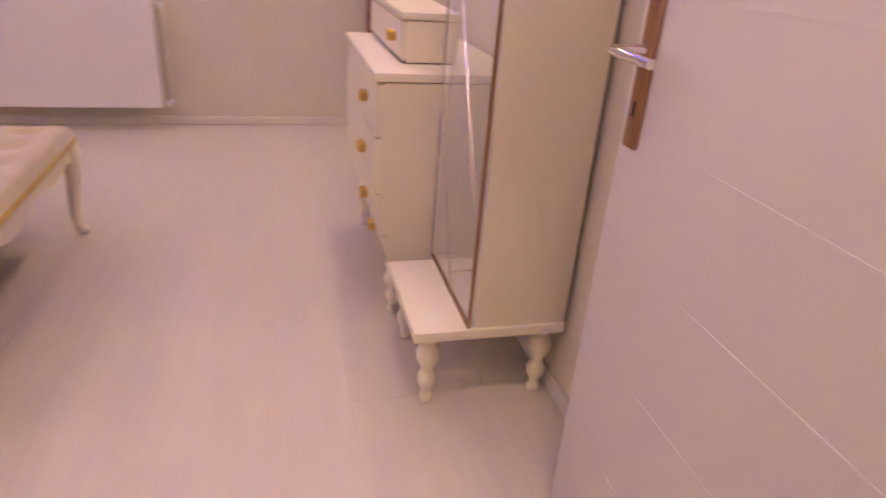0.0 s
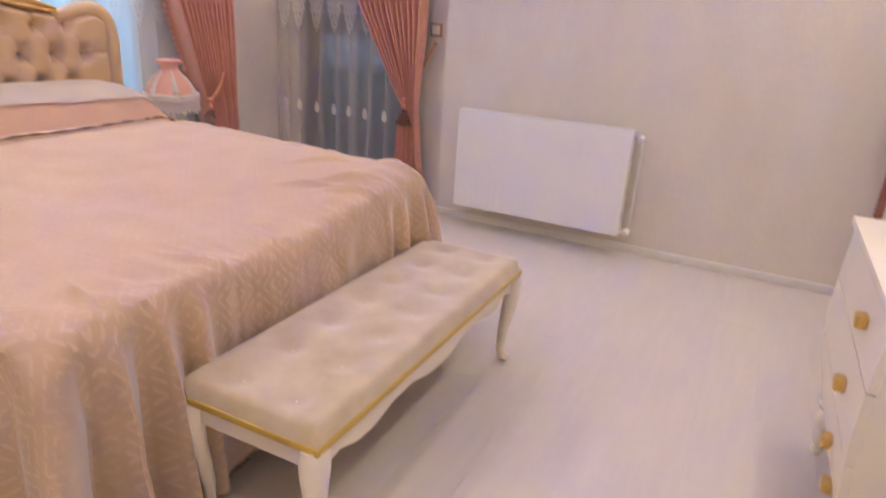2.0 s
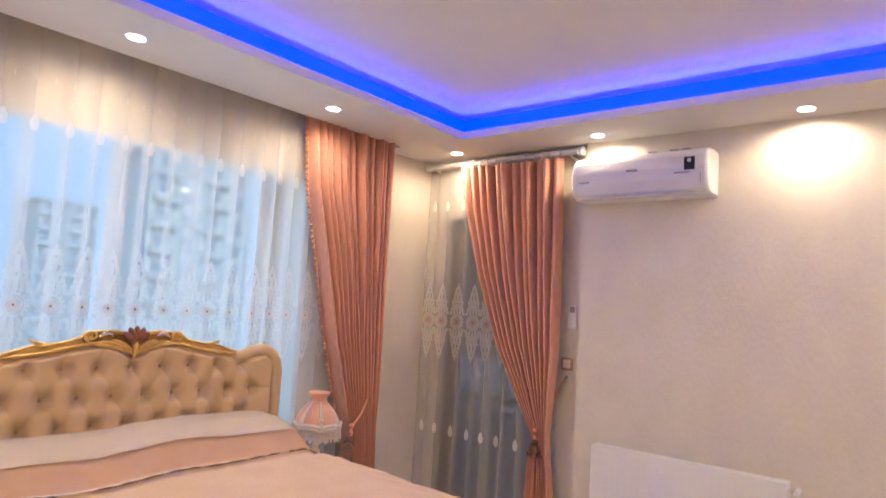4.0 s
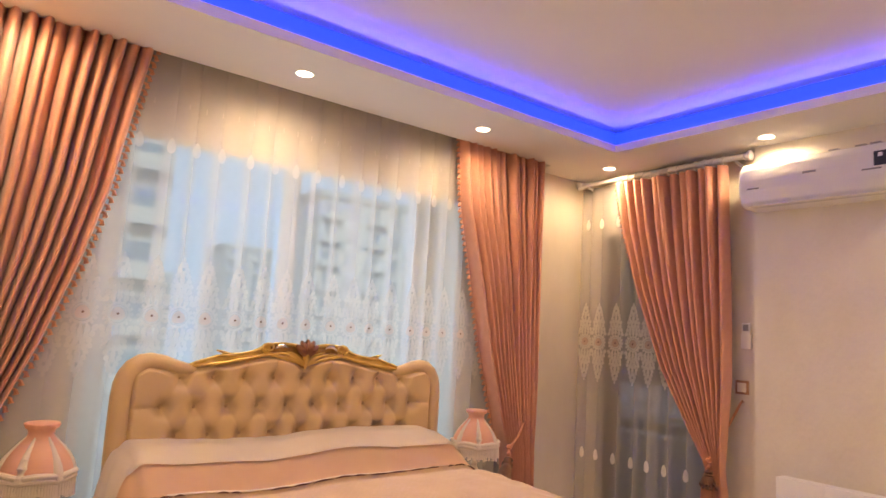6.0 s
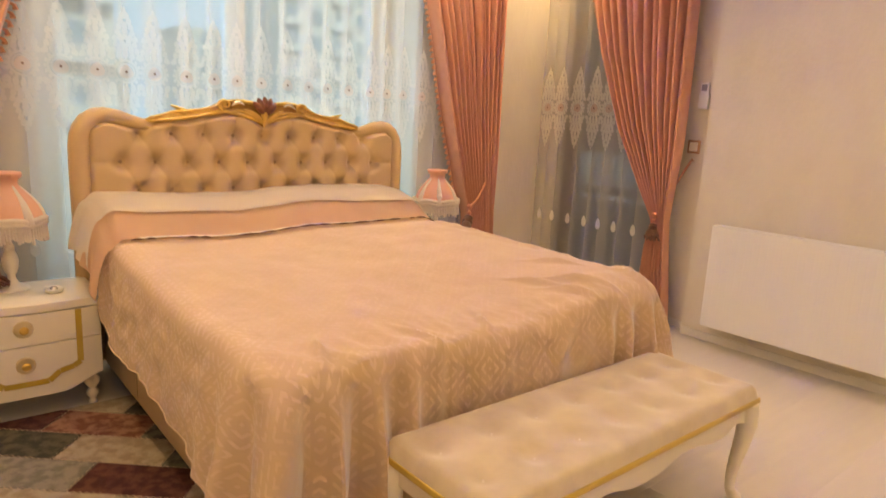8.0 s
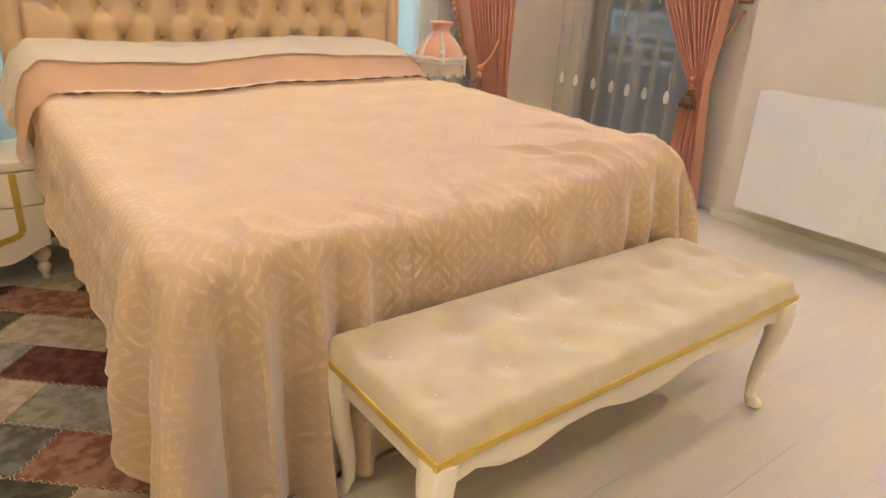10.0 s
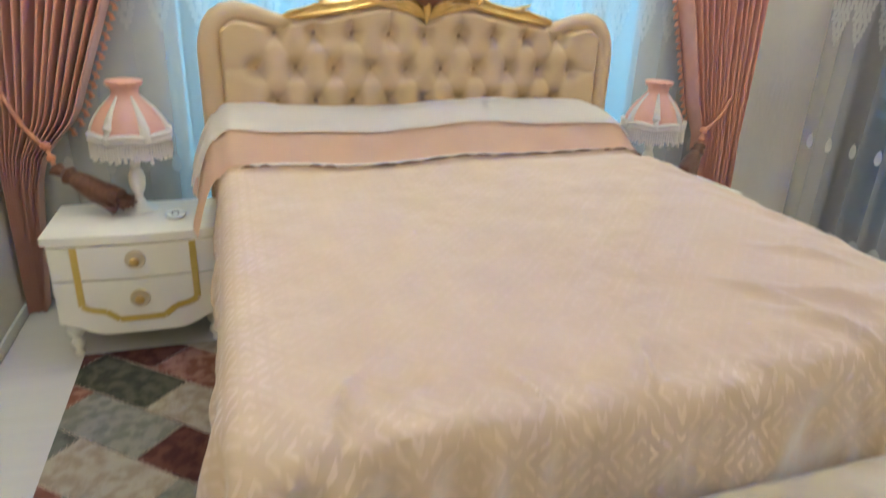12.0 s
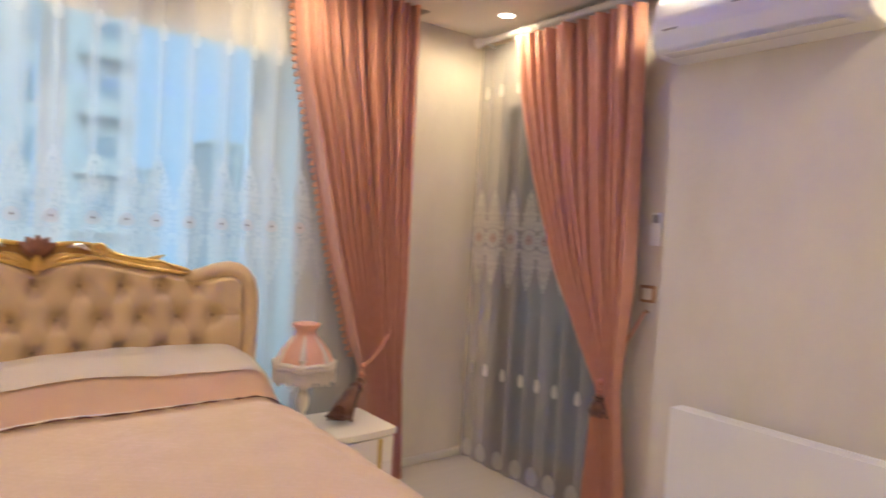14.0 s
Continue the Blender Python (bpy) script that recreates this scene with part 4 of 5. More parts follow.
def hb_top(x):
    """Height of the padded headboard's upper edge, x from its middle."""
    x = abs(x) / HK
    return lerp([(0.0, 1.195), (0.03, 1.215), (0.07, 1.245), (0.14, 1.262), (0.22, 1.255), (0.32, 1.232), (0.42, 1.213), (0.52, 1.200), (0.56, 1.196), (0.62, 1.205), (0.68, 1.226), (0.73, 1.241), (0.77, 1.245), (0.81, 1.238), (0.845, 1.220), (0.875, 1.188), (0.895, 1.145), (0.905, 1.09)], x)


ROWS_B = [(1.135, [k * 0.152 for k in range(-4, 5)]), (1.0, [(k + 0.5) * 0.152 for k in range(-5, 5)]), (0.87, [k * 0.152 for k in range(-4, 5)]), (0.74, [(k + 0.5) * 0.152 for k in range(-5, 5)])]
BTN = [(x, z) for z, xs in ROWS_B for x in xs]
CREASE = []
for (za, xa), (zb, xb) in zip(ROWS_B, ROWS_B[1:]):
    for p in xa:
        for q in xb:
            if abs(p - q) < 0.09:
                CREASE.append((p, za, q, zb))
for p in ROWS_B[0][1]:
    CREASE.append((p, 1.135, p, 1.30))
CREASE += [(-0.684, 1.0, -0.84, 1.0), (0.684, 1.0, 0.84, 1.0)]
_B = np.array(BTN)
_C = np.array(CREASE)


def tuft(x, z):
    d2 = ((_B - (x, z)) ** 2).sum(1).min()
    a, b = _C[:, :2], _C[:, 2:]
    ab = b - a
    t = np.clip((((x, z) - a) * ab).sum(1) / (ab ** 2).sum(1), 0, 1)
    dc = np.sqrt((((a + ab * t[:, None]) - (x, z)) ** 2).sum(1).min())
    near = 0.35 + 0.65 * math.exp(-d2 / 0.004)
    if z > 1.15 or abs(x) > 0.68:
        near = 0.9
    return -0.040 * math.exp(-d2 / 0.0012) - 0.013 * near * math.exp(-dc / 0.014) + 0.006


def board(u, v):
    x = (u - 0.5) * 2 * (HW - 0.066)
    zt = lerp([(0.0, 0), (0.545, 0), (0.58, 1), (0.9, 1)], abs(x))
    zt = hb_top(x) - 0.012 * (1 - zt) - (0.052 + 0.5 * max(0.0, abs(x) - 0.76)) * zt
    z = 0.45 + (zt - 0.45) * v
    e = min(smooth(0, 0.03, HW - 0.066 - abs(x)), smooth(0, 0.03, zt - z))
    return (HB + x, 3.862 - 0.028 * e - tuft(x, z) * e, z)


part("headboard_pad", sheet(260, 130, board), LEATHER, bed, "deep-buttoned beige leather panel")
_o = [(HB - HW + 0.05, 0.05)] + [(HB + x, hb_top(x) - 0.035) for x in np.linspace(-HW + 0.05, HW - 0.05, 60)] + [(HB + HW - 0.05, 0.05)]
part("headboard_back", extrude_outline(_o, 3.892, 3.932, 0.008), LEATHER, bed)
for s in (-1, 1):
    pts = [(HB + s * (HW - 0.045), 3.872, 0.06), (HB + s * (HW - 0.045), 3.872, 0.6), (HB + s * (HW - 0.042), 3.872, 0.95), (HB + s * (HW - 0.042), 3.872, 1.06)]
    pts += [(HB + s * x * HK, 3.872, z) for x, z in ((0.858, 1.105), (0.846, 1.145), (0.825, 1.176), (0.795, 1.197), (0.755, 1.206), (0.70, 1.200), (0.64, 1.183), (0.585, 1.172), (0.55, 1.170))]
    part("border_roll", tube(pts, [0.045] * 4 + [0.044, 0.043, 0.042, 0.041, 0.039, 0.035, 0.031, 0.027, 0.022], 16), LEATHER, bed, "padded leather border roll")
bb = link("button", lathe([(0.001, 0.006), (0.007, 0.004), (0.009, 0.0), (0.007, -0.003)], 10), BUTTON)
for x, z in BTN:
    if z > 0.8:
        o = new("button", bb)
        o.parent = bed
        o.matrix_local = pose(HB + x, 3.876, z, 90, 0, 0)
CAP = [(0.0, 1.290), (0.06, 1.305), (0.12, 1.312), (0.17, 1.312), (0.22, 1.298), (0.27, 1.272), (0.33, 1.258), (0.40, 1.246), (0.45, 1.244), (0.50, 1.226), (0.56, 1.206), (0.575, 1.200)]
for s in (-1, 1):
    xs = list(np.linspace(0.19, 0.575, 34))
    cap = [(HB + s * x, lerp(CAP, x)) for x in xs] + [(HB + s * x, min(hb_top(x) - 0.012, lerp(CAP, x) - 0.004)) for x in xs[::-1]]
    part("gilt_cap", extrude_outline(cap, 3.855, 3.872, 0.002), GOLD, bed, "carved gilt cap rail")
    ins = list(np.linspace(0.0, 0.19, 16))
    cap = [(HB + s * x, lerp(CAP, x) - 0.004) for x in ins] + [(HB + s * x, min(hb_top(x) - 0.012, lerp(CAP, x) - 0.008)) for x in ins[::-1]]
    part("crest_ground", extrude_outline(cap, 3.860, 3.873, 0.001), GOLD_DARK, bed, "recessed ground of the crest")
    part("gilt_rail", tube([(HB + s * x, 3.842, hb_top(x) - 0.004) for x in np.linspace(0.035, 0.57, 40)], [0.0085] * 39 + [0.003], 8), GOLD, bed, "gilt moulding")
    part("gilt_rail", tube([(HB + s * x, 3.843, lerp(CAP, x) - 0.004) for x in np.linspace(0.05, 0.57, 40)], [0.0075 + 0.002 * math.sin(k * 0.55) for k in range(39)] + [0.003], 8), GOLD, bed, "gilt moulding")
    part("gilt_scroll", tube([(HB + s * (0.205 + 0.032 * math.cos(a) * (1 - a / 10)), 3.838, 1.285 + 0.024 * math.sin(a) * (1 - a / 10)) for a in np.linspace(-1.2, 6.4, 34)], [0.009 - 0.00018 * k for k in range(34)], 8), GOLD, bed, "gilt scroll")
    part("silver_leaf", tube([(HB + s * 0.172, 3.836, 1.282), (HB + s * 0.15, 3.834, 1.298), (HB + s * 0.128, 3.836, 1.300), (HB + s * 0.105, 3.84, 1.288)], [0.004, 0.011, 0.010, 0.003], 8), SILVER, bed, "silvered leaf")
    for ln, an in ((0.215, 24), (0.17, 40), (0.13, 58)):
        a = radians(an)
        part("gilt_leaf", tube([(HB + s * (0.006 + ln * q * math.cos(a * (1.25 - 0.6 * q))), 3.842 - 0.004 * math.sin(math.pi * q), 1.200 + ln * q * math.sin(a * (1.25 - 0.55 * q)) * 0.80) for q in np.linspace(0, 1, 9)], [0.004, 0.007, 0.009, 0.010, 0.010, 0.009, 0.008, 0.006, 0.002], 8), GOLD, bed, "gilt leaf")
    part("gilt_tip", tube([(HB + s * 0.39, 3.846, 1.250), (HB + s * 0.43, 3.842, 1.256), (HB + s * 0.462, 3.845, 1.266)], [0.004, 0.009, 0.003], 8), GOLD, bed, "gilt leaf tip")
for an in (-58, -30, 0, 30, 58):
    a = radians(an)
    part("crest_leaf", tube([(HB + q * 0.072 * math.sin(a), 3.836 - 0.007 * math.sin(math.pi * q), 1.252 + q * 0.082 * math.cos(a) ** 0.7) for q in np.linspace(0, 1, 7)], [0.010, 0.017, 0.020, 0.021, 0.019, 0.014, 0.006], 10), ACANTHUS, bed, "brown carved acanthus leaf")
part("crest_stem", tube([(HB, 3.842, 1.182), (HB, 3.836, 1.215), (HB, 3.838, 1.262)], [0.004, 0.014, 0.020], 10), GOLD, bed, "gilt stem")

spread = thing("bedspread", "beige brocade velvet bedspread draped over the bed", "bedspread")
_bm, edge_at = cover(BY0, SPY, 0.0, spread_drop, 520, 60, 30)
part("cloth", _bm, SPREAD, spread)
part("hem", tube([edge_at(k / 300, 1.0) for k in range(301)], 0.003, 6), HEM, spread, "narrow sewn hem")
peach = thing("peach_sheet", "peach folded sheet band with dark scalloped edging across the bed", "sheet")
part("band", strip(3.40, 3.66, 0.012, 0.18, "", seed=2), PEACH, peach)
single("white_sheet", strip(3.535, 3.835, 0.024, 0.18, "", seed=7), SHEET, "white sheet turned down over the pillows", "sheet")
rng = random.Random(4)
a = -0.78
while a < 0.74:
    ln = rng.uniform(0.03, 0.11)
    if rng.random() < 0.8:
        pts = []
        for q in np.linspace(0, 1, 6):
            x = a + ln * q
            y = 3.388 + 0.012 * (noise.noise(Vector((x * 2.6, 2, 0.5))) + 0.3 * math.sin(x * 11 + 2)) + 0.004 * math.sin(q * 3.1)
            pts.append((CX + x, y, bed_z(CX + x, y) + 0.015))
        part("edging", tube(pts, [0.001, 0.003, 0.0042, 0.0042, 0.003, 0.001], 6), TASSEL, peach, "dark scalloped edging")
    a += ln + rng.uniform(0.0, 0.02)

pts = []
for x in np.linspace(-0.75, 0.60, 90):
    y = 3.396 + 0.012 * (noise.noise(Vector((x * 2.6, 2, 0.5))) + 0.3 * math.sin(x * 11 + 2))
    pts.append((CX + x, y, bed_z(CX + x, y) + 0.016))
part("piping", tube(pts, [0.0045 * (1 - 0.75 * (k / 89) ** 2) for k in range(90)], 6), SHEET, peach, "white piped hem")

# ---- bench ----
bench = thing("bench", "cream carved bench with a buttoned beige velvet seat", "bench", (0, 0, 0))
X0, X1, Y0, Y1, ZT = 1.836, 3.116, 1.506, 1.936, 0.417


def seat(u, v):
    x, y = X0 + 0.004 + (X1 - X0 - 0.008) * u, Y0 + 0.004 + (Y1 - Y0 - 0.008) * v
    e = 1.0
    for gap in (x - X0, X1 - x, y - Y0, Y1 - y):
        e *= math.sqrt(1 - (1 - min(1.0, max(0.0, gap - 0.004) / 0.028)) ** 2)
    d = 0.0
    for bx, by in SEAT_BTN:
        d += math.exp(-((x - bx) ** 2 + (y - by) ** 2) / 0.0022)
    return (x, y, ZT - 0.026 + 0.047 * e - 0.017 * d)


SEAT_BTN = [(X0 + (k + 0.5) * (X1 - X0) / 7, Y0 + 0.13) for k in range(7)] + [(X0 + (k + 0.5) * (X1 - X0) / 7, Y0 + 0.29) for k in range(7)]
cush = part("seat", sheet(130, 46, seat), BENCH_VELVET, bench, "buttoned beige velvet seat")
sb = link("button", lathe([(0.001, 0.003), (0.004, 0.002), (0.006, 0.0)], 10), CREAM_SHADE)
for bx, by in SEAT_BTN:
    o = new("button", sb)
    o.parent = cush
    o.location = (bx, by, ZT + 0.002)
for d in ((X0, Y0, X1, Y0 + 0.012), (X0, Y1 - 0.012, X1, Y1), (X0, Y0 + 0.012, X0 + 0.012, Y1 - 0.012), (X1 - 0.012, Y0 + 0.012, X1, Y1 - 0.012)):
    part("gilt_edge", box(d[0], d[1], ZT - 0.046, d[2], d[3], ZT - 0.026, bevel=0.003), GOLD_PAINT, bench, "gilt edge strip")


def apron_outline(a, b, lo, hi, waves):
    n = 40
    pts = [(a, hi), (b, hi)]
    low = []
    for k in range(n + 1):
        q = k / n
        low.append((b + (a - b) * q, lo(q)))
    return pts + low


def apron_low(q):
    c = abs(2 * q - 1)
    return ZT - 0.046 - lerp([(0.0, 0.088), (0.12, 0.084), (0.28, 0.058), (0.45, 0.060), (0.62, 0.085), (0.74, 0.080), (0.85, 0.055), (1.0, 0.075)], c)


for y in (Y0 + 0.02, Y1 - 0.042):
    part("apron", extrude_outline(apron_outline(X0 + 0.02, X1 - 0.02, apron_low, ZT - 0.046, 3), y, y + 0.022, 0.003), CREAM, bench, "scalloped cream apron")
for x in (X0 + 0.02, X1 - 0.042):
    part("apron", box(x, Y0 + 0.042, ZT - 0.105, x + 0.022, Y1 - 0.042, ZT - 0.046, bevel=0.003), CREAM, bench)
for sx, x in ((-1, X0 + 0.030), (1, X1 - 0.030)):
    for sy, y in ((-1, Y0 + 0.030), (1, Y1 - 0.030)):
        prof = [(0.000, 0.370, 0.036), (0.006, 0.330, 0.037), (0.008, 0.29, 0.034), (0.002, 0.23, 0.028), (-0.010, 0.16, 0.022), (-0.018, 0.10, 0.018), (-0.016, 0.05, 0.017), (-0.006, 0.024, 0.020), (0.010, 0.014, 0.018), (0.020, 0.012, 0.010)]
        pts = [(x + sx * o * 1.1, y + sy * o * 0.6, z) for o, z, r in prof]
        part("leg", tube(pts, [r for o, z, r in prof], 14), CREAM, bench, "curved cabriole leg")


# ---- nightstands ----
LEG_PROFILE = [(0.010, 0.0), (0.014, 0.004), (0.015, 0.010), (0.010, 0.018), (0.013, 0.022), (0.020, 0.033), (0.021, 0.042), (0.013, 0.053), (0.014, 0.057), (0.025, 0.070), (0.027, 0.081), (0.021, 0.093), (0.014, 0.099), (0.024, 0.105), (0.027, 0.115)]


def knob(parent, at, m=GOLD, plate=0.030):
    k = part("knob", lathe([(0.009, 0.005), (0.007, 0.012), (0.013, 0.017), (0.016, 0.024), (0.011, 0.031), (0.002, 0.033)], 20), m, parent, "polished gilt knob")
    k.matrix_local = pose(*at, 90, 0, 0)
    p = part("rosette", lathe([(plate, 0.0), (plate, 0.003), (plate * 0.92, 0.006), (plate * 0.72, 0.0045), (plate * 0.45, 0.007), (0.010, 0.006)], 28, squash=lambda a, r, z: r * (1 + 0.03 * math.cos(a * 12))), ROSETTE, parent, "pale gilt rosette")
    p.matrix_local = pose(*at, 90, 0, 0)
    return k


def nightstand(x):
    n = thing("nightstand", "cream lacquered two-drawer nightstand with gilt line and turned feet", "nightstand", (x, 3.68, 0), group="nightstands")
    w, fy, by = 0.275, -0.185, 0.17

    def front(xx):
        return fy - 0.022 * (1 - (xx / w) ** 2)

    def block(z0f, z1, xa, xb, back, name, m, lab="", off=0.0):
        bm = bmesh.new()
        nn = 28
        xs = [xa + (xb - xa) * k / nn for k in range(nn + 1)]
        lo_f = [bm.verts.new((q, front(q) - off, z0f(q))) for q in xs]
        hi_f = [bm.verts.new((q, front(q) - off, z1)) for q in xs]
        lo_b = [bm.verts.new((q, back, z0f(q))) for q in xs]
        hi_b = [bm.verts.new((q, back, z1)) for q in xs]
        for k in range(nn):
            bm.faces.new((lo_f[k], lo_f[k + 1], hi_f[k + 1], hi_f[k]))
            bm.faces.new((lo_b[k + 1], lo_b[k], hi_b[k], hi_b[k + 1]))
            bm.faces.new((hi_f[k], hi_f[k + 1], hi_b[k + 1], hi_b[k]))
            bm.faces.new((lo_f[k + 1], lo_f[k], lo_b[k], lo_b[k + 1]))
        bm.faces.new((lo_f[0], hi_f[0], hi_b[0], lo_b[0]))
        bm.faces.new((lo_f[-1], lo_b[-1], hi_b[-1], hi_f[-1]))
        return part(name, bm, m, n, lab)

    belly = lambda q: 0.112 + 0.05 * smooth(0.45, 1.0, abs(q) / w) - 0.006
    block(lambda q: belly(q) + 0.004, 0.455, -w, w, by, "body", CREAM)
    block(lambda q: 0.456, 0.485, -w - 0.012, w + 0.012, by, "top", CREAM, off=0.014)
    d1 = block(lambda q: 0.325, 0.447, -w + 0.004, w - 0.004, fy + 0.05, "drawer", CREAM, "upper drawer front", 0.010)
    d2 = block(lambda q: belly(q) + 0.004, 0.319, -w + 0.004, w - 0.004, fy + 0.05, "drawer", CREAM, "lower drawer front", 0.010)
    knob(d1, (0, front(0) - 0.010, 0.392), plate=0.034)
    knob(d2, (0, front(0) - 0.010, 0.246), plate=0.034)
    line = [(-0.190, 0.445), (-0.190, 0.225), (-0.165, 0.210), (-0.115, 0.200), (-0.075, 0.168), (0.075, 0.168), (0.115, 0.200), (0.165, 0.210), (0.190, 0.225), (0.190, 0.445)]
    gb = bmesh.new()
    for (xa, za), (xb, zb) in zip(line, line[1:]):
        dx, dz = xb - xa, zb - za
        ln = math.hypot(dx, dz)
        nx, nz = -dz / ln * 0.0115, dx / ln * 0.0115
        seg = 8
        r = []
        for k in range(seg + 1):
            q = k / seg
            xx, zz = xa + dx * q, za + dz * q
            r.append([gb.verts.new((xx + s * nx, front(xx) - 0.0125, zz + s * nz)) for s in (-1, 1)])
        for p0, p1 in zip(r, r[1:]):
            gb.faces.new((p0[0], p1[0], p1[1], p0[1]))
    gb.normal_update()
    for fc in gb.faces:
        if fc.normal.y > 0:
            fc.normal_flip()
    part("gilt_line", gb, GOLD_PAINT, n, "gilt line")
    for lx in (-w + 0.035, w - 0.035):
        for ly in (fy + 0.05, by - 0.04):
            part("foot", lathe([(r * 1.18, z * 1.36) for r, z in LEG_PROFILE], 18, at=(lx, ly, 0)), CREAM, n, "turned foot")
    return n


nightstand(1.228)
nightstand(3.552)


def table_lamp(x, y):
    t = thing("table_lamp", "small table lamp with a peach fringed lace shade", "table lamp", (x, y, 0.485), group="bedside lamps")
    part("base", lathe([(0.062, 0.0), (0.064, 0.004), (0.058, 0.010), (0.040, 0.018), (0.024, 0.030), (0.016, 0.048), (0.014, 0.062), (0.022, 0.076), (0.028, 0.098), (0.030, 0.125), (0.024, 0.150), (0.016, 0.165), (0.020, 0.176), (0.016, 0.186), (0.010, 0.20), (0.010, 0.33)], 24), CREAM, t, "turned cream base")
    lobes = 6
    sq = lambda a, r, z: r * (1 - 0.10 * (1 - abs(math.sin(a * lobes / 2))) * smooth(0.47, 0.33, z) - 0.02)
    prof = [(0.134, 0.268), (0.140, 0.278), (0.138, 0.295), (0.130, 0.325), (0.115, 0.355), (0.092, 0.385), (0.066, 0.412), (0.050, 0.430), (0.046, 0.442), (0.050, 0.458), (0.056, 0.472)]
    sh = part("shade", lathe(prof, 64, squash=sq), SHADE_PINK, t, "peach silk shade")
    lb = bmesh.new()
    for k in range(lobes):
        a = 2 * math.pi * k / lobes
        pts = []
        for r, z in prof[1:8]:
            rr = sq(a, r, z) - 0.004
            pts.append((rr * math.cos(a), rr * math.sin(a), z))
        tube(pts, [0.025, 0.024, 0.021, 0.016, 0.011, 0.008, 0.005], 12, lb)
    part("lace_panel", lb, SHADE_LACE, sh, "white lace ribs")
    n = 96
    rb = bmesh.new()
    pts = []
    for k in range(n + 1):
        a = 2 * math.pi * k / n
        r = sq(a, 0.141, 0.27)
        pts.append((r * math.cos(a), r * math.sin(a), 0.290 + 0.014 * abs(math.sin(a * lobes / 2))))
    tube(pts, 0.012, 8, rb)
    tube([(x * 1.0, y * 1.0, z - 0.018) for x, y, z in pts], 0.011, 8, rb)
    part("lace_rim", rb, SHADE_LACE, sh, "scalloped lace rim")
    part("collar", lathe([(0.054, 0.462), (0.060, 0.470), (0.062, 0.480), (0.058, 0.484)], 40, squash=lambda a, r, z: r * (1 + 0.04 * math.sin(a * 14))), SHADE_PINK, sh, "gathered silk collar")
    fb = bmesh.new()
    rg = random.Random(6)
    for k in range(84):
        a = 2 * math.pi * k / 84
        r = sq(a, 0.142, 0.27)
        z = 0.268 + 0.014 * abs(math.sin(a * lobes / 2))
        ln = rg.uniform(0.050, 0.072)
        tube([(r * math.cos(a), r * math.sin(a), z), (r * 1.01 * math.cos(a), r * 1.01 * math.sin(a), z - ln * 0.5), (r * 1.01 * math.cos(a + 0.01), r * 1.01 * math.sin(a), z - ln)], [0.0052, 0.0050, 0.0070], 5, fb)
    part("fringe", fb, SHADE_LACE, sh, "beaded white fringe")
    return t


table_lamp(1.232, 3.745)
table_lamp(3.452, 3.715)

dish = thing("ring_dish", "small white ceramic ring dish on the nightstand", "dish", (1.362, 3.622, 0.485))
part("bowl", lathe([(0.020, 0.0), (0.030, 0.004), (0.036, 0.014), (0.034, 0.020), (0.030, 0.016), (0.022, 0.007), (0.001, 0.006)], 24), WHITE, dish)
part("ring", tube([(0.012 * math.cos(q), 0.012 * math.sin(q), 0.017 + 0.004 * math.sin(q)) for q in np.linspace(0, 6.28, 18)], 0.0025, 6), GREY_MARK, dish, "dark ring")


# ---- radiator, air conditioner, wall fittings ----
rad = thing("radiator", "white ribbed panel radiator with a valve at each corner", "radiator")
RX, RY0, RY1, RZ0, RZ1 = 4.545, 1.425, 2.478, 0.140, 0.742


def rib(u, v):
    y, z = RY0 + (RY1 - RY0) * u, RZ0 + (RZ1 - RZ0) * v
    w = abs(math.sin(math.pi * (y - RY0) / 0.0405))
    e = smooth(0, 0.045, v * (RZ1 - RZ0)) * smooth(0, 0.045, (1 - v) * (RZ1 - RZ0))
    return (RX - 0.0011 * min(1, w * 1.8) * e, y, z)


part("panel", sheet(520, 24, lambda u, v: rib(1 - u, v)), WHITE, rad, "ribbed front panel")
part("panel_core", box(RX + 0.002, RY0, RZ0, RX + 0.013, RY1, RZ1), WHITE, rad, smooth=False)
part("panel", box(RX + 0.075, RY0, RZ0, RX + 0.088, RY1, RZ1, bevel=0.004), WHITE, rad)
part("side_cover", box(RX - 0.002, RY0 - 0.004, RZ0 + 0.01, RX + 0.09, RY0, RZ1 + 0.006, bevel=0.0015), WHITE, rad)
part("side_cover", box(RX - 0.002, RY1, RZ0 + 0.01, RX + 0.09, RY1 + 0.004, RZ1 + 0.006, bevel=0.0015), WHITE, rad)
tg = bmesh.new()
for k in range(60):
    y = RY0 + (k + 0.5) * (RY1 - RY0) / 60
    box(RX + 0.012, y - 0.0055, RZ1 + 0.001, RX + 0.075, y + 0.0055, RZ1 + 0.004, bm=tg)
box(RX, RY0, RZ1 + 0.001, RX + 0.012, RY1, RZ1 + 0.006, bm=tg)
box(RX + 0.075, RY0, RZ1 + 0.001, RX + 0.088, RY1, RZ1 + 0.006, bm=tg)
part("top_grille", tg, WHITE, rad, smooth=False)
for z in (0.163, 0.708):
    v = part("valve", tube([(4.582, RY0 - 0.004, z), (4.582, RY0 - 0.03, z), (4.582, RY0 - 0.05, z)], [0.011, 0.014, 0.012], 12), CHROME, rad, "metal valve")
    part("cap", tube([(4.545, RY0 - 0.046, z), (4.565, RY0 - 0.046, z), (4.605, RY0 - 0.046, z)], [0.015, 0.019, 0.019], 14), PLASTIC, v, "white valve cap")
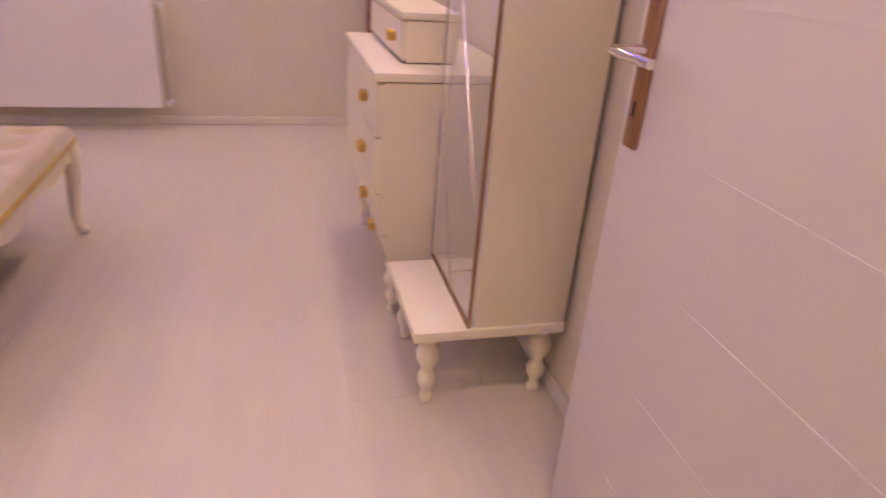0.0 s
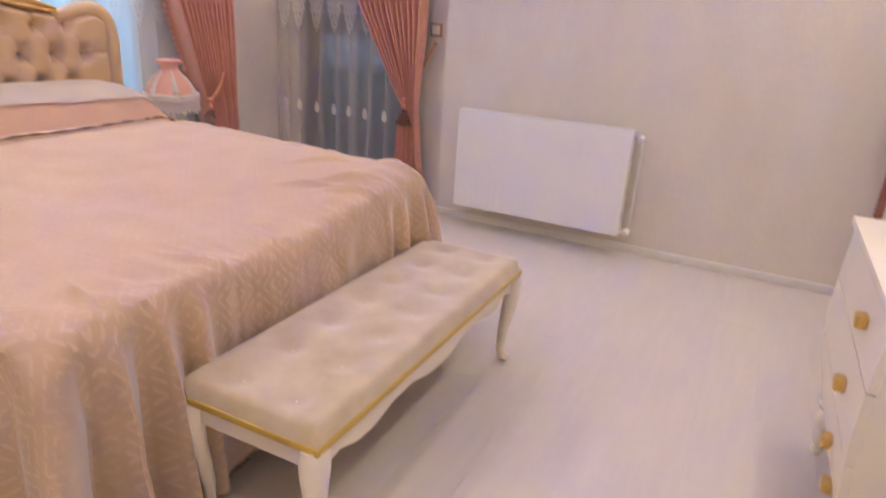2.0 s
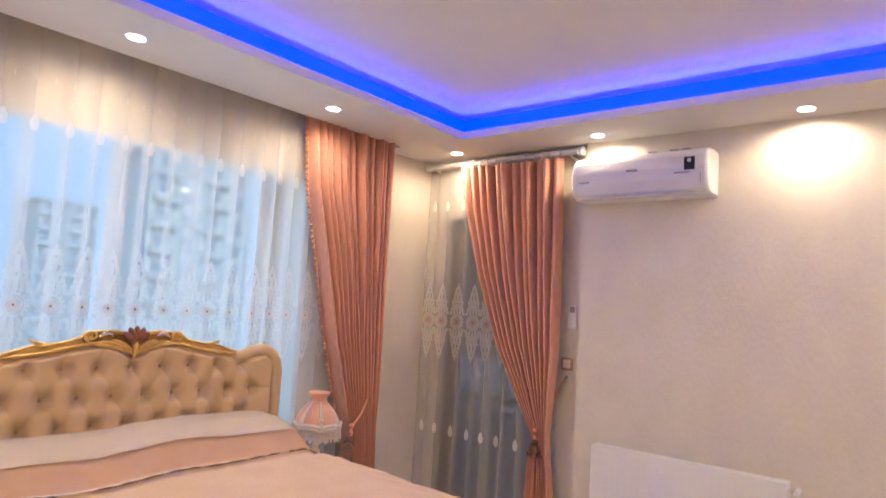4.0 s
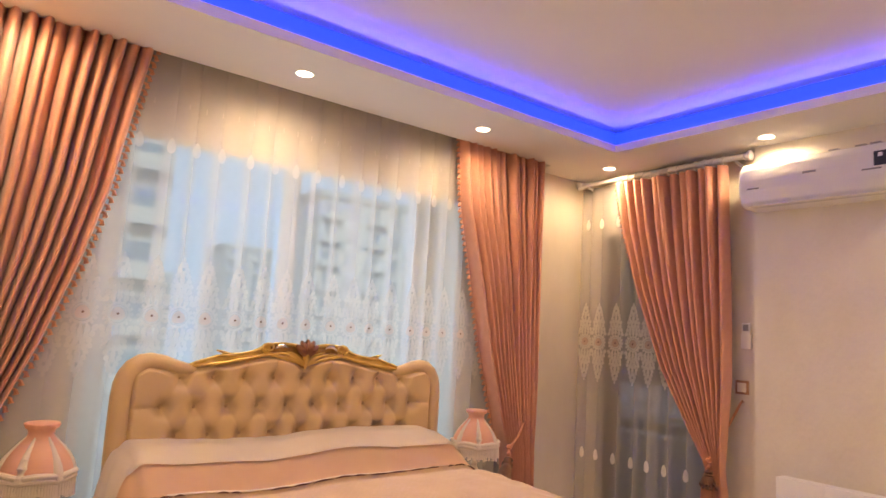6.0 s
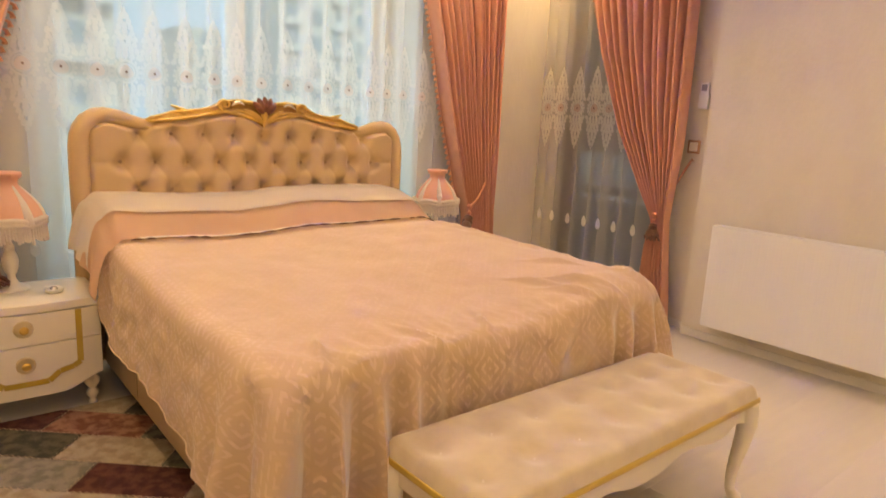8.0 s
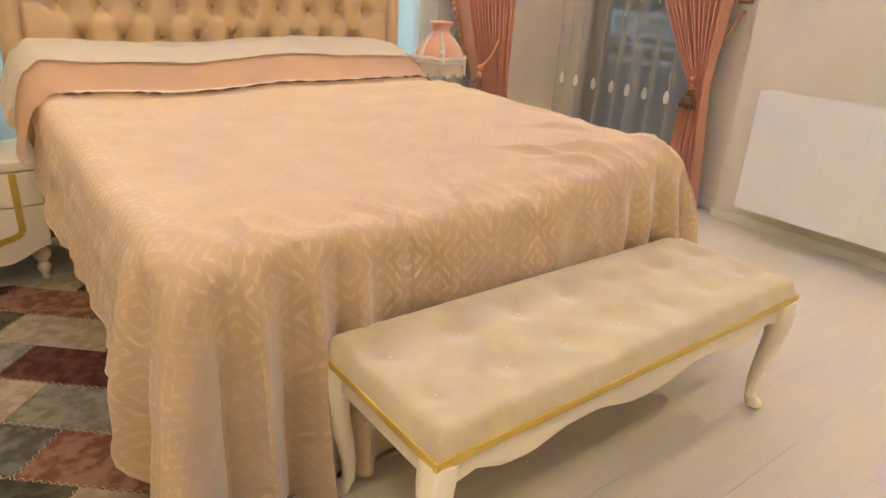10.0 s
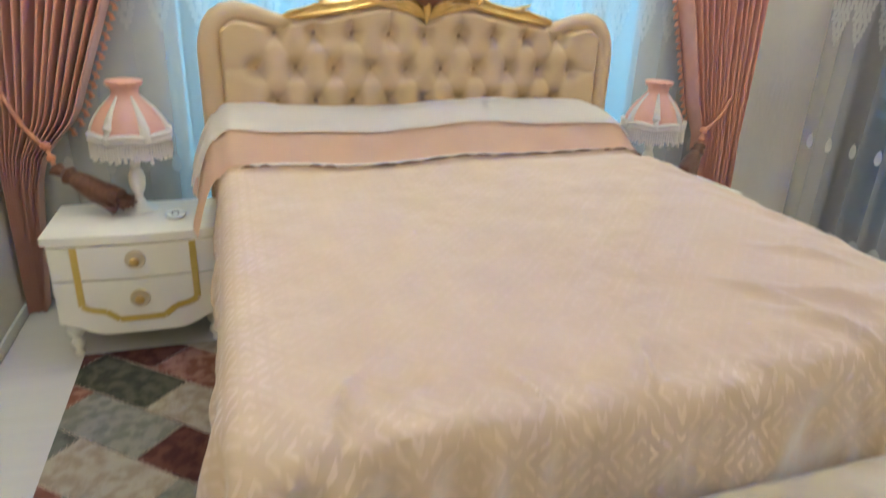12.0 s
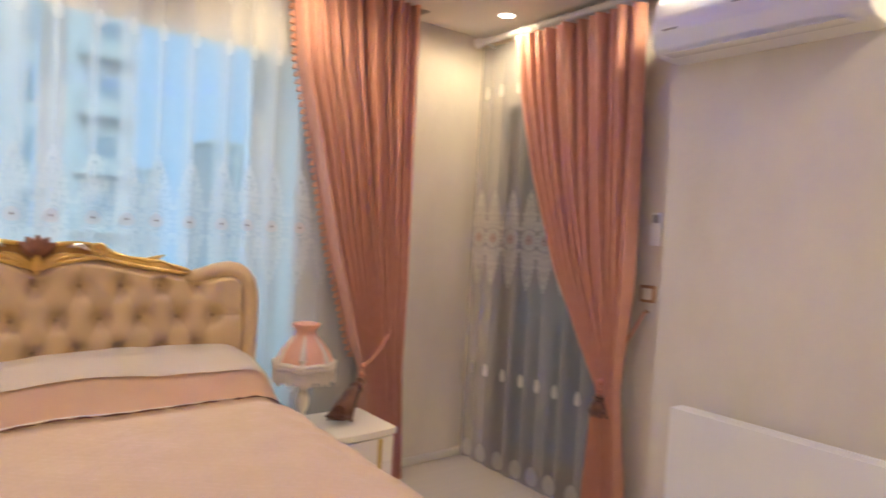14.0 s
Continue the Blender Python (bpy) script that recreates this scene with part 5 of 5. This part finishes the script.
part("pipe", tube([(4.60, RY0 - 0.046, 0.70), (4.64, RY0 - 0.046, 0.69), (4.64, RY0 - 0.046, 0.17), (4.60, RY0 - 0.046, 0.165)], 0.008, 8), SKIRT, rad)
for y in (RY0 + 0.15, RY1 - 0.15):
    part("bracket", box(RX + 0.088, y, 0.25, EX + 0.002, y + 0.03, 0.62, bevel=0.002), WHITE, rad)

ac = thing("air_conditioner", "white wall-mounted split air conditioner with an energy sticker", "air conditioner")
prof = [(4.712, 2.515), (4.60, 2.520), (4.55, 2.508), (4.520, 2.47), (4.505, 2.40), (4.508, 2.335), (4.530, 2.275), (4.57, 2.250), (4.712, 2.245)]
bm = bmesh.new()
nseg = 6
rings = []
for k, (y, sc) in enumerate(((1.835, 0.93), (1.845, 0.985), (1.86, 1.0), (2.65, 1.0), (2.668, 0.985), (2.678, 0.93))):
    rings.append([bm.verts.new((4.712 + (x - 4.712) * sc, y, 2.38 + (z - 2.38) * sc)) for x, z in prof])
for r0, r1 in zip(rings, rings[1:]):
    for k in range(len(prof) - 1):
        bm.faces.new((r0[k], r0[k + 1], r1[k + 1], r1[k]))
bm.faces.new(rings[0])
bm.faces.new(rings[-1][::-1])
bmesh.ops.recalc_face_normals(bm, faces=bm.faces)
bmesh.ops.bevel(bm, geom=[e for e in bm.edges if abs(e.verts[0].co.y - e.verts[1].co.y) > 0.3], offset=0.008, segments=2, profile=0.5, affect="EDGES")
body = part("body", bm, PLASTIC, ac)
part("flap", box(4.520, 1.90, 2.249, 4.60, 2.62, 2.254, bevel=0.002), PLASTIC, ac, "closed air flap")
part("badge", box(4.5015, 2.24, 2.395, 4.5045, 2.31, 2.407, bevel=0.0008, seg=1), GREY_MARK, ac, "small grey badge", smooth=False)
part("sticker", box(4.5025, 1.905, 2.380, 4.5055, 1.965, 2.455, bevel=0.0005, seg=1), DARK, ac, "black energy label", smooth=False)
part("sticker_mark", box(4.5005, 1.925, 2.425, 4.5022, 1.945, 2.445), PLASTIC, ac, smooth=False)
part("strip_mark", box(4.5005, 1.93, 2.362, 4.503, 2.02, 2.370), GREY_MARK, ac, smooth=False)
part("seam", box(4.5065, 1.872, 2.30, 4.5085, 1.875, 2.36), GREY_MARK, ac, smooth=False)
for y in (2.02, 2.15, 1.95):
    part("vent", box(4.562, y, 2.5125, 4.60, y + 0.05, 2.5215), GREY_MARK, ac, smooth=False)
part("brand_mark", box(4.5045, 2.55, 2.345, 4.507, 2.62, 2.353), GREY_MARK, ac, smooth=False)

sw = thing("light_switch", "beige framed light switch on the recess wall", "light switch", (NICHE_X, 2.807, 1.188))
part("frame", box(-0.009, -0.042, -0.042, 0, 0.042, 0.042, bevel=0.003), BRONZE, sw, "bronze frame")
part("rocker", box(-0.013, -0.028, -0.028, -0.009, 0.028, 0.028, bevel=0.002), CREAM, sw)
rm = thing("remote_control", "white air conditioner remote in its wall holder", "remote control", (NICHE_X, 2.777, 1.498))
part("holder", box(-0.022, -0.032, -0.075, 0, 0.032, 0.02, bevel=0.004), PLASTIC, rm, "white holder")
part("remote", box(-0.020, -0.026, -0.06, -0.004, 0.026, 0.085, bevel=0.004), PLASTIC, rm)
part("display", box(-0.0215, -0.018, 0.035, -0.0198, 0.018, 0.075), GREY_MARK, rm, "grey display", smooth=False)


# ---- dresser and glass cabinet ----
dr = thing("dresser", "cream bow-front chest of drawers with gilt knobs and a drawer box", "dresser", (0, 0, 0))
DX0, DX1 = 2.335, 3.12


def bombe(z):
    return lerp([(0.185, 0.430), (0.23, 0.450), (0.36, 0.482), (0.50, 0.492), (0.62, 0.492), (0.71, 0.488), (0.80, 0.484)], z)


def chest(z0, z1, x0, x1, yb, off, bm=None, n=10):
    bm = bm or bmesh.new()
    zs = [z0 + (z1 - z0) * k / n for k in range(n + 1)]
    f0 = [bm.verts.new((x0, bombe(z) + off, z)) for z in zs]
    f1 = [bm.verts.new((x1, bombe(z) + off, z)) for z in zs]
    b0 = [bm.verts.new((x0, yb, z)) for z in zs]
    b1 = [bm.verts.new((x1, yb, z)) for z in zs]
    for k in range(n):
        bm.faces.new((f0[k], f0[k + 1], f1[k + 1], f1[k]))
        bm.faces.new((b0[k], b1[k], b1[k + 1], b0[k + 1]))
        bm.faces.new((f0[k], b0[k], b0[k + 1], f0[k + 1]))
        bm.faces.new((f1[k], f1[k + 1], b1[k + 1], b1[k]))
    bm.faces.new((f0[0], f1[0], b1[0], b0[0]))
    bm.faces.new((f0[-1], b0[-1], b1[-1], f1[-1]))
    bmesh.ops.recalc_face_normals(bm, faces=bm.faces)
    return bm


part("carcass", chest(0.185, 0.775, DX0, DX1, SY + 0.016, -0.018), CREAM, dr)
part("top", box(DX0 - 0.006, SY + 0.016, 0.778, DX1 + 0.006, 0.498, 0.804, bevel=0.004), CREAM, dr)
for z0, z1 in ((0.192, 0.288), (0.294, 0.432), (0.438, 0.610), (0.616, 0.768)):
    dw = part("drawer", chest(z0, z1, DX0 + 0.004, DX1 - 0.004, 0.40, 0.0), CREAM, dr, "bow drawer front")
    zc = (z0 + z1) / 2
    for kx in (2.55,):
        k = part("knob", box(-0.021, 0, -0.017, 0.021, 0.026, 0.017, bevel=0.007, seg=3), GOLD, dw, "square gilt knob")
        k.location = (kx, bombe(zc), zc)
for x in (DX0 + 0.03, DX1 - 0.03):
    for y in (0.415, SY + 0.06):
        part("foot", lathe([(r * 1.15, z * 1.61) for r, z in LEG_PROFILE], 18, at=(x, y, 0)), CREAM, dr, "turned foot")
bx = part("drawer_box", box(2.475, 0.225, 0.808, 3.16, 0.385, 0.930, bevel=0.003), CREAM, dr, "small drawer box on the top")
part("box_top", box(2.468, 0.215, 0.933, 3.165, 0.400, 0.955, bevel=0.003), CREAM, bx)
part("box_drawer", box(2.482, 0.385, 0.814, 3.15, 0.397, 0.926, bevel=0.003), CREAM, bx)
k = part("box_knob", box(-0.021, 0, -0.017, 0.021, 0.026, 0.017, bevel=0.007, seg=3), GOLD, bx, "square gilt knob")
k.location = (2.60, 0.397, 0.872)
part("shadow_gap", box(2.485, 0.225, 0.804, 3.15, 0.392, 0.808), GREY_MARK, bx, smooth=False)

vt = thing("glass_cabinet", "cream tall display cabinet with a glass front and turned feet", "display cabinet")
VX0, VX1, VY, VH = 1.834, 2.262, 0.314, 1.78
part("base_shelf", box(VX0 - 0.008, SY + 0.016, 0.228, VX1 - 0.03, 0.457, 0.257, bevel=0.003), CREAM, vt)
part("side_panel", box(VX0, SY + 0.016, 0.257, VX0 + 0.022, VY - 0.014, VH, bevel=0.002), CREAM, vt)
part("back_panel", box(VX0 + 0.022, SY + 0.016, 0.257, VX1, SY + 0.026, VH), CREAM, vt, smooth=False)
part("top", box(VX0 - 0.01, SY + 0.016, VH, VX1 + 0.01, VY + 0.012, VH + 0.03, bevel=0.004), CREAM, vt)
part("side_glass", box(VX1 - 0.006, SY + 0.03, 0.257, VX1, VY - 0.012, VH), GLASS, vt, smooth=False)
gd = part("glass_door", box(VX0 + 0.016, VY - 0.006, 0.262, VX1, VY, VH - 0.003), GLASS, vt, "clear glass door", smooth=False)
part("edge_strip", box(VX0, VY - 0.006, 0.257, VX0 + 0.006, VY + 0.003, VH, bevel=0.001), BRONZE, gd, "thin bronze edge")
part("edge_strip", box(VX1 - 0.004, VY, 0.262, VX1 + 0.004, VY + 0.003, VH - 0.003), GREY_MARK, gd, smooth=False)
part("bottom_strip", box(VX0 + 0.016, VY - 0.008, 0.257, VX1, VY + 0.003, 0.262), BRONZE, gd, smooth=False)
for (xa, za), (xb, zb) in (((VX0 + 0.016, 0.42), (2.12, 0.27)), ((VX0 + 0.016, 0.55), (2.16, 1.10)), ((VX1, 0.75), (2.02, 0.27)), ((VX1, 0.55), (1.95, 1.55)), ((VX1, 1.30), (1.90, 0.60))):
    part("lattice_line", tube([(xa, VY + 0.001, za), (xb, VY + 0.001, zb)], 0.0022, 6), SILVER, gd, "thin lattice line")
for x in (1.882, 2.20):
    for y in (0.402, SY + 0.055):
        part("foot", lathe([(r * 1.25, z * 1.99) for r, z in LEG_PROFILE], 20, at=(x, y, 0)), CREAM, vt, "turned foot")

fl = thing("floor_lamp", "floor lamp with a white drum shade on ribbed brown posts", "floor lamp", (4.47, 0.17, 0))
part("foot", lathe([(0.13, 0), (0.13, 0.012), (0.10, 0.02), (0.02, 0.03)], 28), POST, fl)
for dy in (-0.05, 0.05):
    part("post", lathe([(0.017 if k % 2 else 0.021, 0.02 + k * 0.012) for k in range(84)], 12, at=(0, dy, 0)), POST, fl, "ribbed brown post")
part("shade", lathe([(0.115, 0.98), (0.120, 0.982), (0.115, 1.36), (0.112, 1.36)], 36), CREAM_SHADE, fl, "white drum shade")

# ---- patchwork rug ----
RGX0, RGX1, RGY0, RGY1 = 1.005, 2.10, 1.95, 3.515
PATCH = [mat("rug_" + n, a, 0.95, color2=b, scale=24, detail=6, spread=0.16, bump=0.5, bscale=120) for n, a, b in (
    ("olive", (0.075, 0.072, 0.055), (0.16, 0.15, 0.115)), ("maroon", (0.06, 0.014, 0.01), (0.12, 0.04, 0.028)), ("beige", (0.3, 0.23, 0.155), (0.4, 0.33, 0.24)),
    ("rust", (0.17, 0.06, 0.035), (0.3, 0.15, 0.1)), ("grey", (0.17, 0.155, 0.12), (0.26, 0.235, 0.185)), ("charcoal", (0.0371, 0.034, 0.0237), (0.0901, 0.08, 0.0518)))]
STITCH = mat("rug_stitch", (0.50, 0.38, 0.28), 0.9)
rug = thing("rug", "patchwork rug of olive, maroon, rust and beige pieces beside the bed", "rug")
part("backing", box(RGX0, RGY0, 0.0005, RGX1, RGY1, 0.006), STITCH, rug, smooth=False)


def clip(poly, x0, y0, x1, y1):
    for ax, lim, sg in ((0, x0, 1), (0, x1, -1), (1, y0, 1), (1, y1, -1)):
        res = []
        for p, q in zip(poly, poly[1:] + poly[:1]):
            a, b = sg * (p[ax] - lim), sg * (q[ax] - lim)
            if a >= 0:
                res.append(p)
            if a * b < 0:
                t = a / (a - b)
                res.append((p[0] + (q[0] - p[0]) * t, p[1] + (q[1] - p[1]) * t))
        poly = res
        if len(poly) < 3:
            return []
    return poly


rng = random.Random(12)
TW, TL = 0.186, 0.386
ex, ey = Vector((0.748, -0.664)), Vector((0.664, 0.748))
o0 = Vector((1.246, 3.105))
SEEN = {(0, 0): 2, (0, -1): 5, (1, 0): 3, (1, -1): 1, (-1, 0): 1, (-1, -1): 4, (-1, -2): 3, (-2, 0): 4, (-2, -1): 2, (-3, 0): 3, (-3, -1): 0, (-3, -2): 3, (-4, 0): 2, (-4, -1): 5, (-4, -2): 1, (-5, 0): 4, (-5, -1): 2, (2, 0): 2, (2, -1): 4, (0, 1): 0, (-1, 1): 2}
last = -1
for r in range(-9, 12):
    for c in range(-6, 8):
        org = o0 + Vector((0, 0.249)) * r + ex * (c * TL)
        g = 0.003
        poly = [org + ex * g + ey * g, org + ex * (TL - g) + ey * g, org + ex * (TL - g) + ey * (TW - g), org + ex * g + ey * (TW - g)]
        poly = clip([(p.x, p.y) for p in poly], RGX0 + 0.002, RGY0 + 0.002, RGX1 - 0.002, RGY1 - 0.002)
        k = rng.randrange(6)
        if k == last:
            k = (k + 2) % 6
        k = SEEN.get((r, c), k)
        last = k
        if len(poly) < 3:
            continue
        bm = bmesh.new()
        f = bm.faces.new([bm.verts.new((x, y, 0.0062)) for x, y in poly])
        if f.calc_area() < 0.0004:
            bm.free()
            continue
        if f.normal.z < 0:
            f.normal_flip()
        rr = bmesh.ops.extrude_face_region(bm, geom=[f])
        bmesh.ops.translate(bm, verts=[v for v in rr["geom"] if isinstance(v, bmesh.types.BMVert)], vec=(0, 0, 0.006))
        bmesh.ops.recalc_face_normals(bm, faces=bm.faces)
        part("patch", bm, PATCH[k], rug, smooth=False)

st = bmesh.new()
for r in range(-6, 4):
    for c in range(-2, 2):
        org = o0 + Vector((0, 0.249)) * r + ex * (c * TL)
        for d, nrm, ln in ((ex, ey, TL), (ey, ex, TW)):
            n = int(ln / 0.011)
            for k in range(n):
                q0, q1 = org + d * (k * 0.011), org + d * ((k + 1) * 0.011)
                sg = 0.005 if k % 2 else -0.005
                pa, pb = q0 - nrm * sg, q1 + nrm * sg
                if min(pa.x, pb.x) < RGX0 + 0.006 or max(pa.y, pb.y) > RGY1 - 0.006 or max(pa.x, pb.x) > 1.75 or min(pa.y, pb.y) < RGY0 + 0.006:
                    continue
                w = d * 0.0018
                st.faces.new([st.verts.new((p.x, p.y, 0.0131)) for p in (pa - w, pa + w, pb + w, pb - w)])
part("stitching", st, STITCH, rug, "pale zigzag stitching", smooth=False)["kind"] = "stuff"

# ---- floor planks ----
PW, PL = 0.192, 1.285
cache = {}
FX0, FX1, FY0, FY1 = -1.0, NICHE_X, SY, NY
rng = random.Random(21)
row = 0
y = FY0
while y < FY1 - 0.01:
    w = min(PW, FY1 - y)
    x = FX0 - PL * ((row * 0.37) % 1.0)
    while x < FX1 - 0.01:
        a, b = max(x, FX0), min(x + PL, FX1)
        if b - a > 0.02:
            key = (round(b - a, 3), round(w, 3))
            if key not in cache:
                cache[key] = link("plank", box(0.0001, 0.0001, -0.012, b - a - 0.0001, w - 0.0001, 0.0, bevel=0.0004, seg=1), LAMINATE, False)
            o = new("plank", cache[key])
            o.parent = floor
            o.location = (a, y, 0)
        x += PL
    y += PW
    row += 1
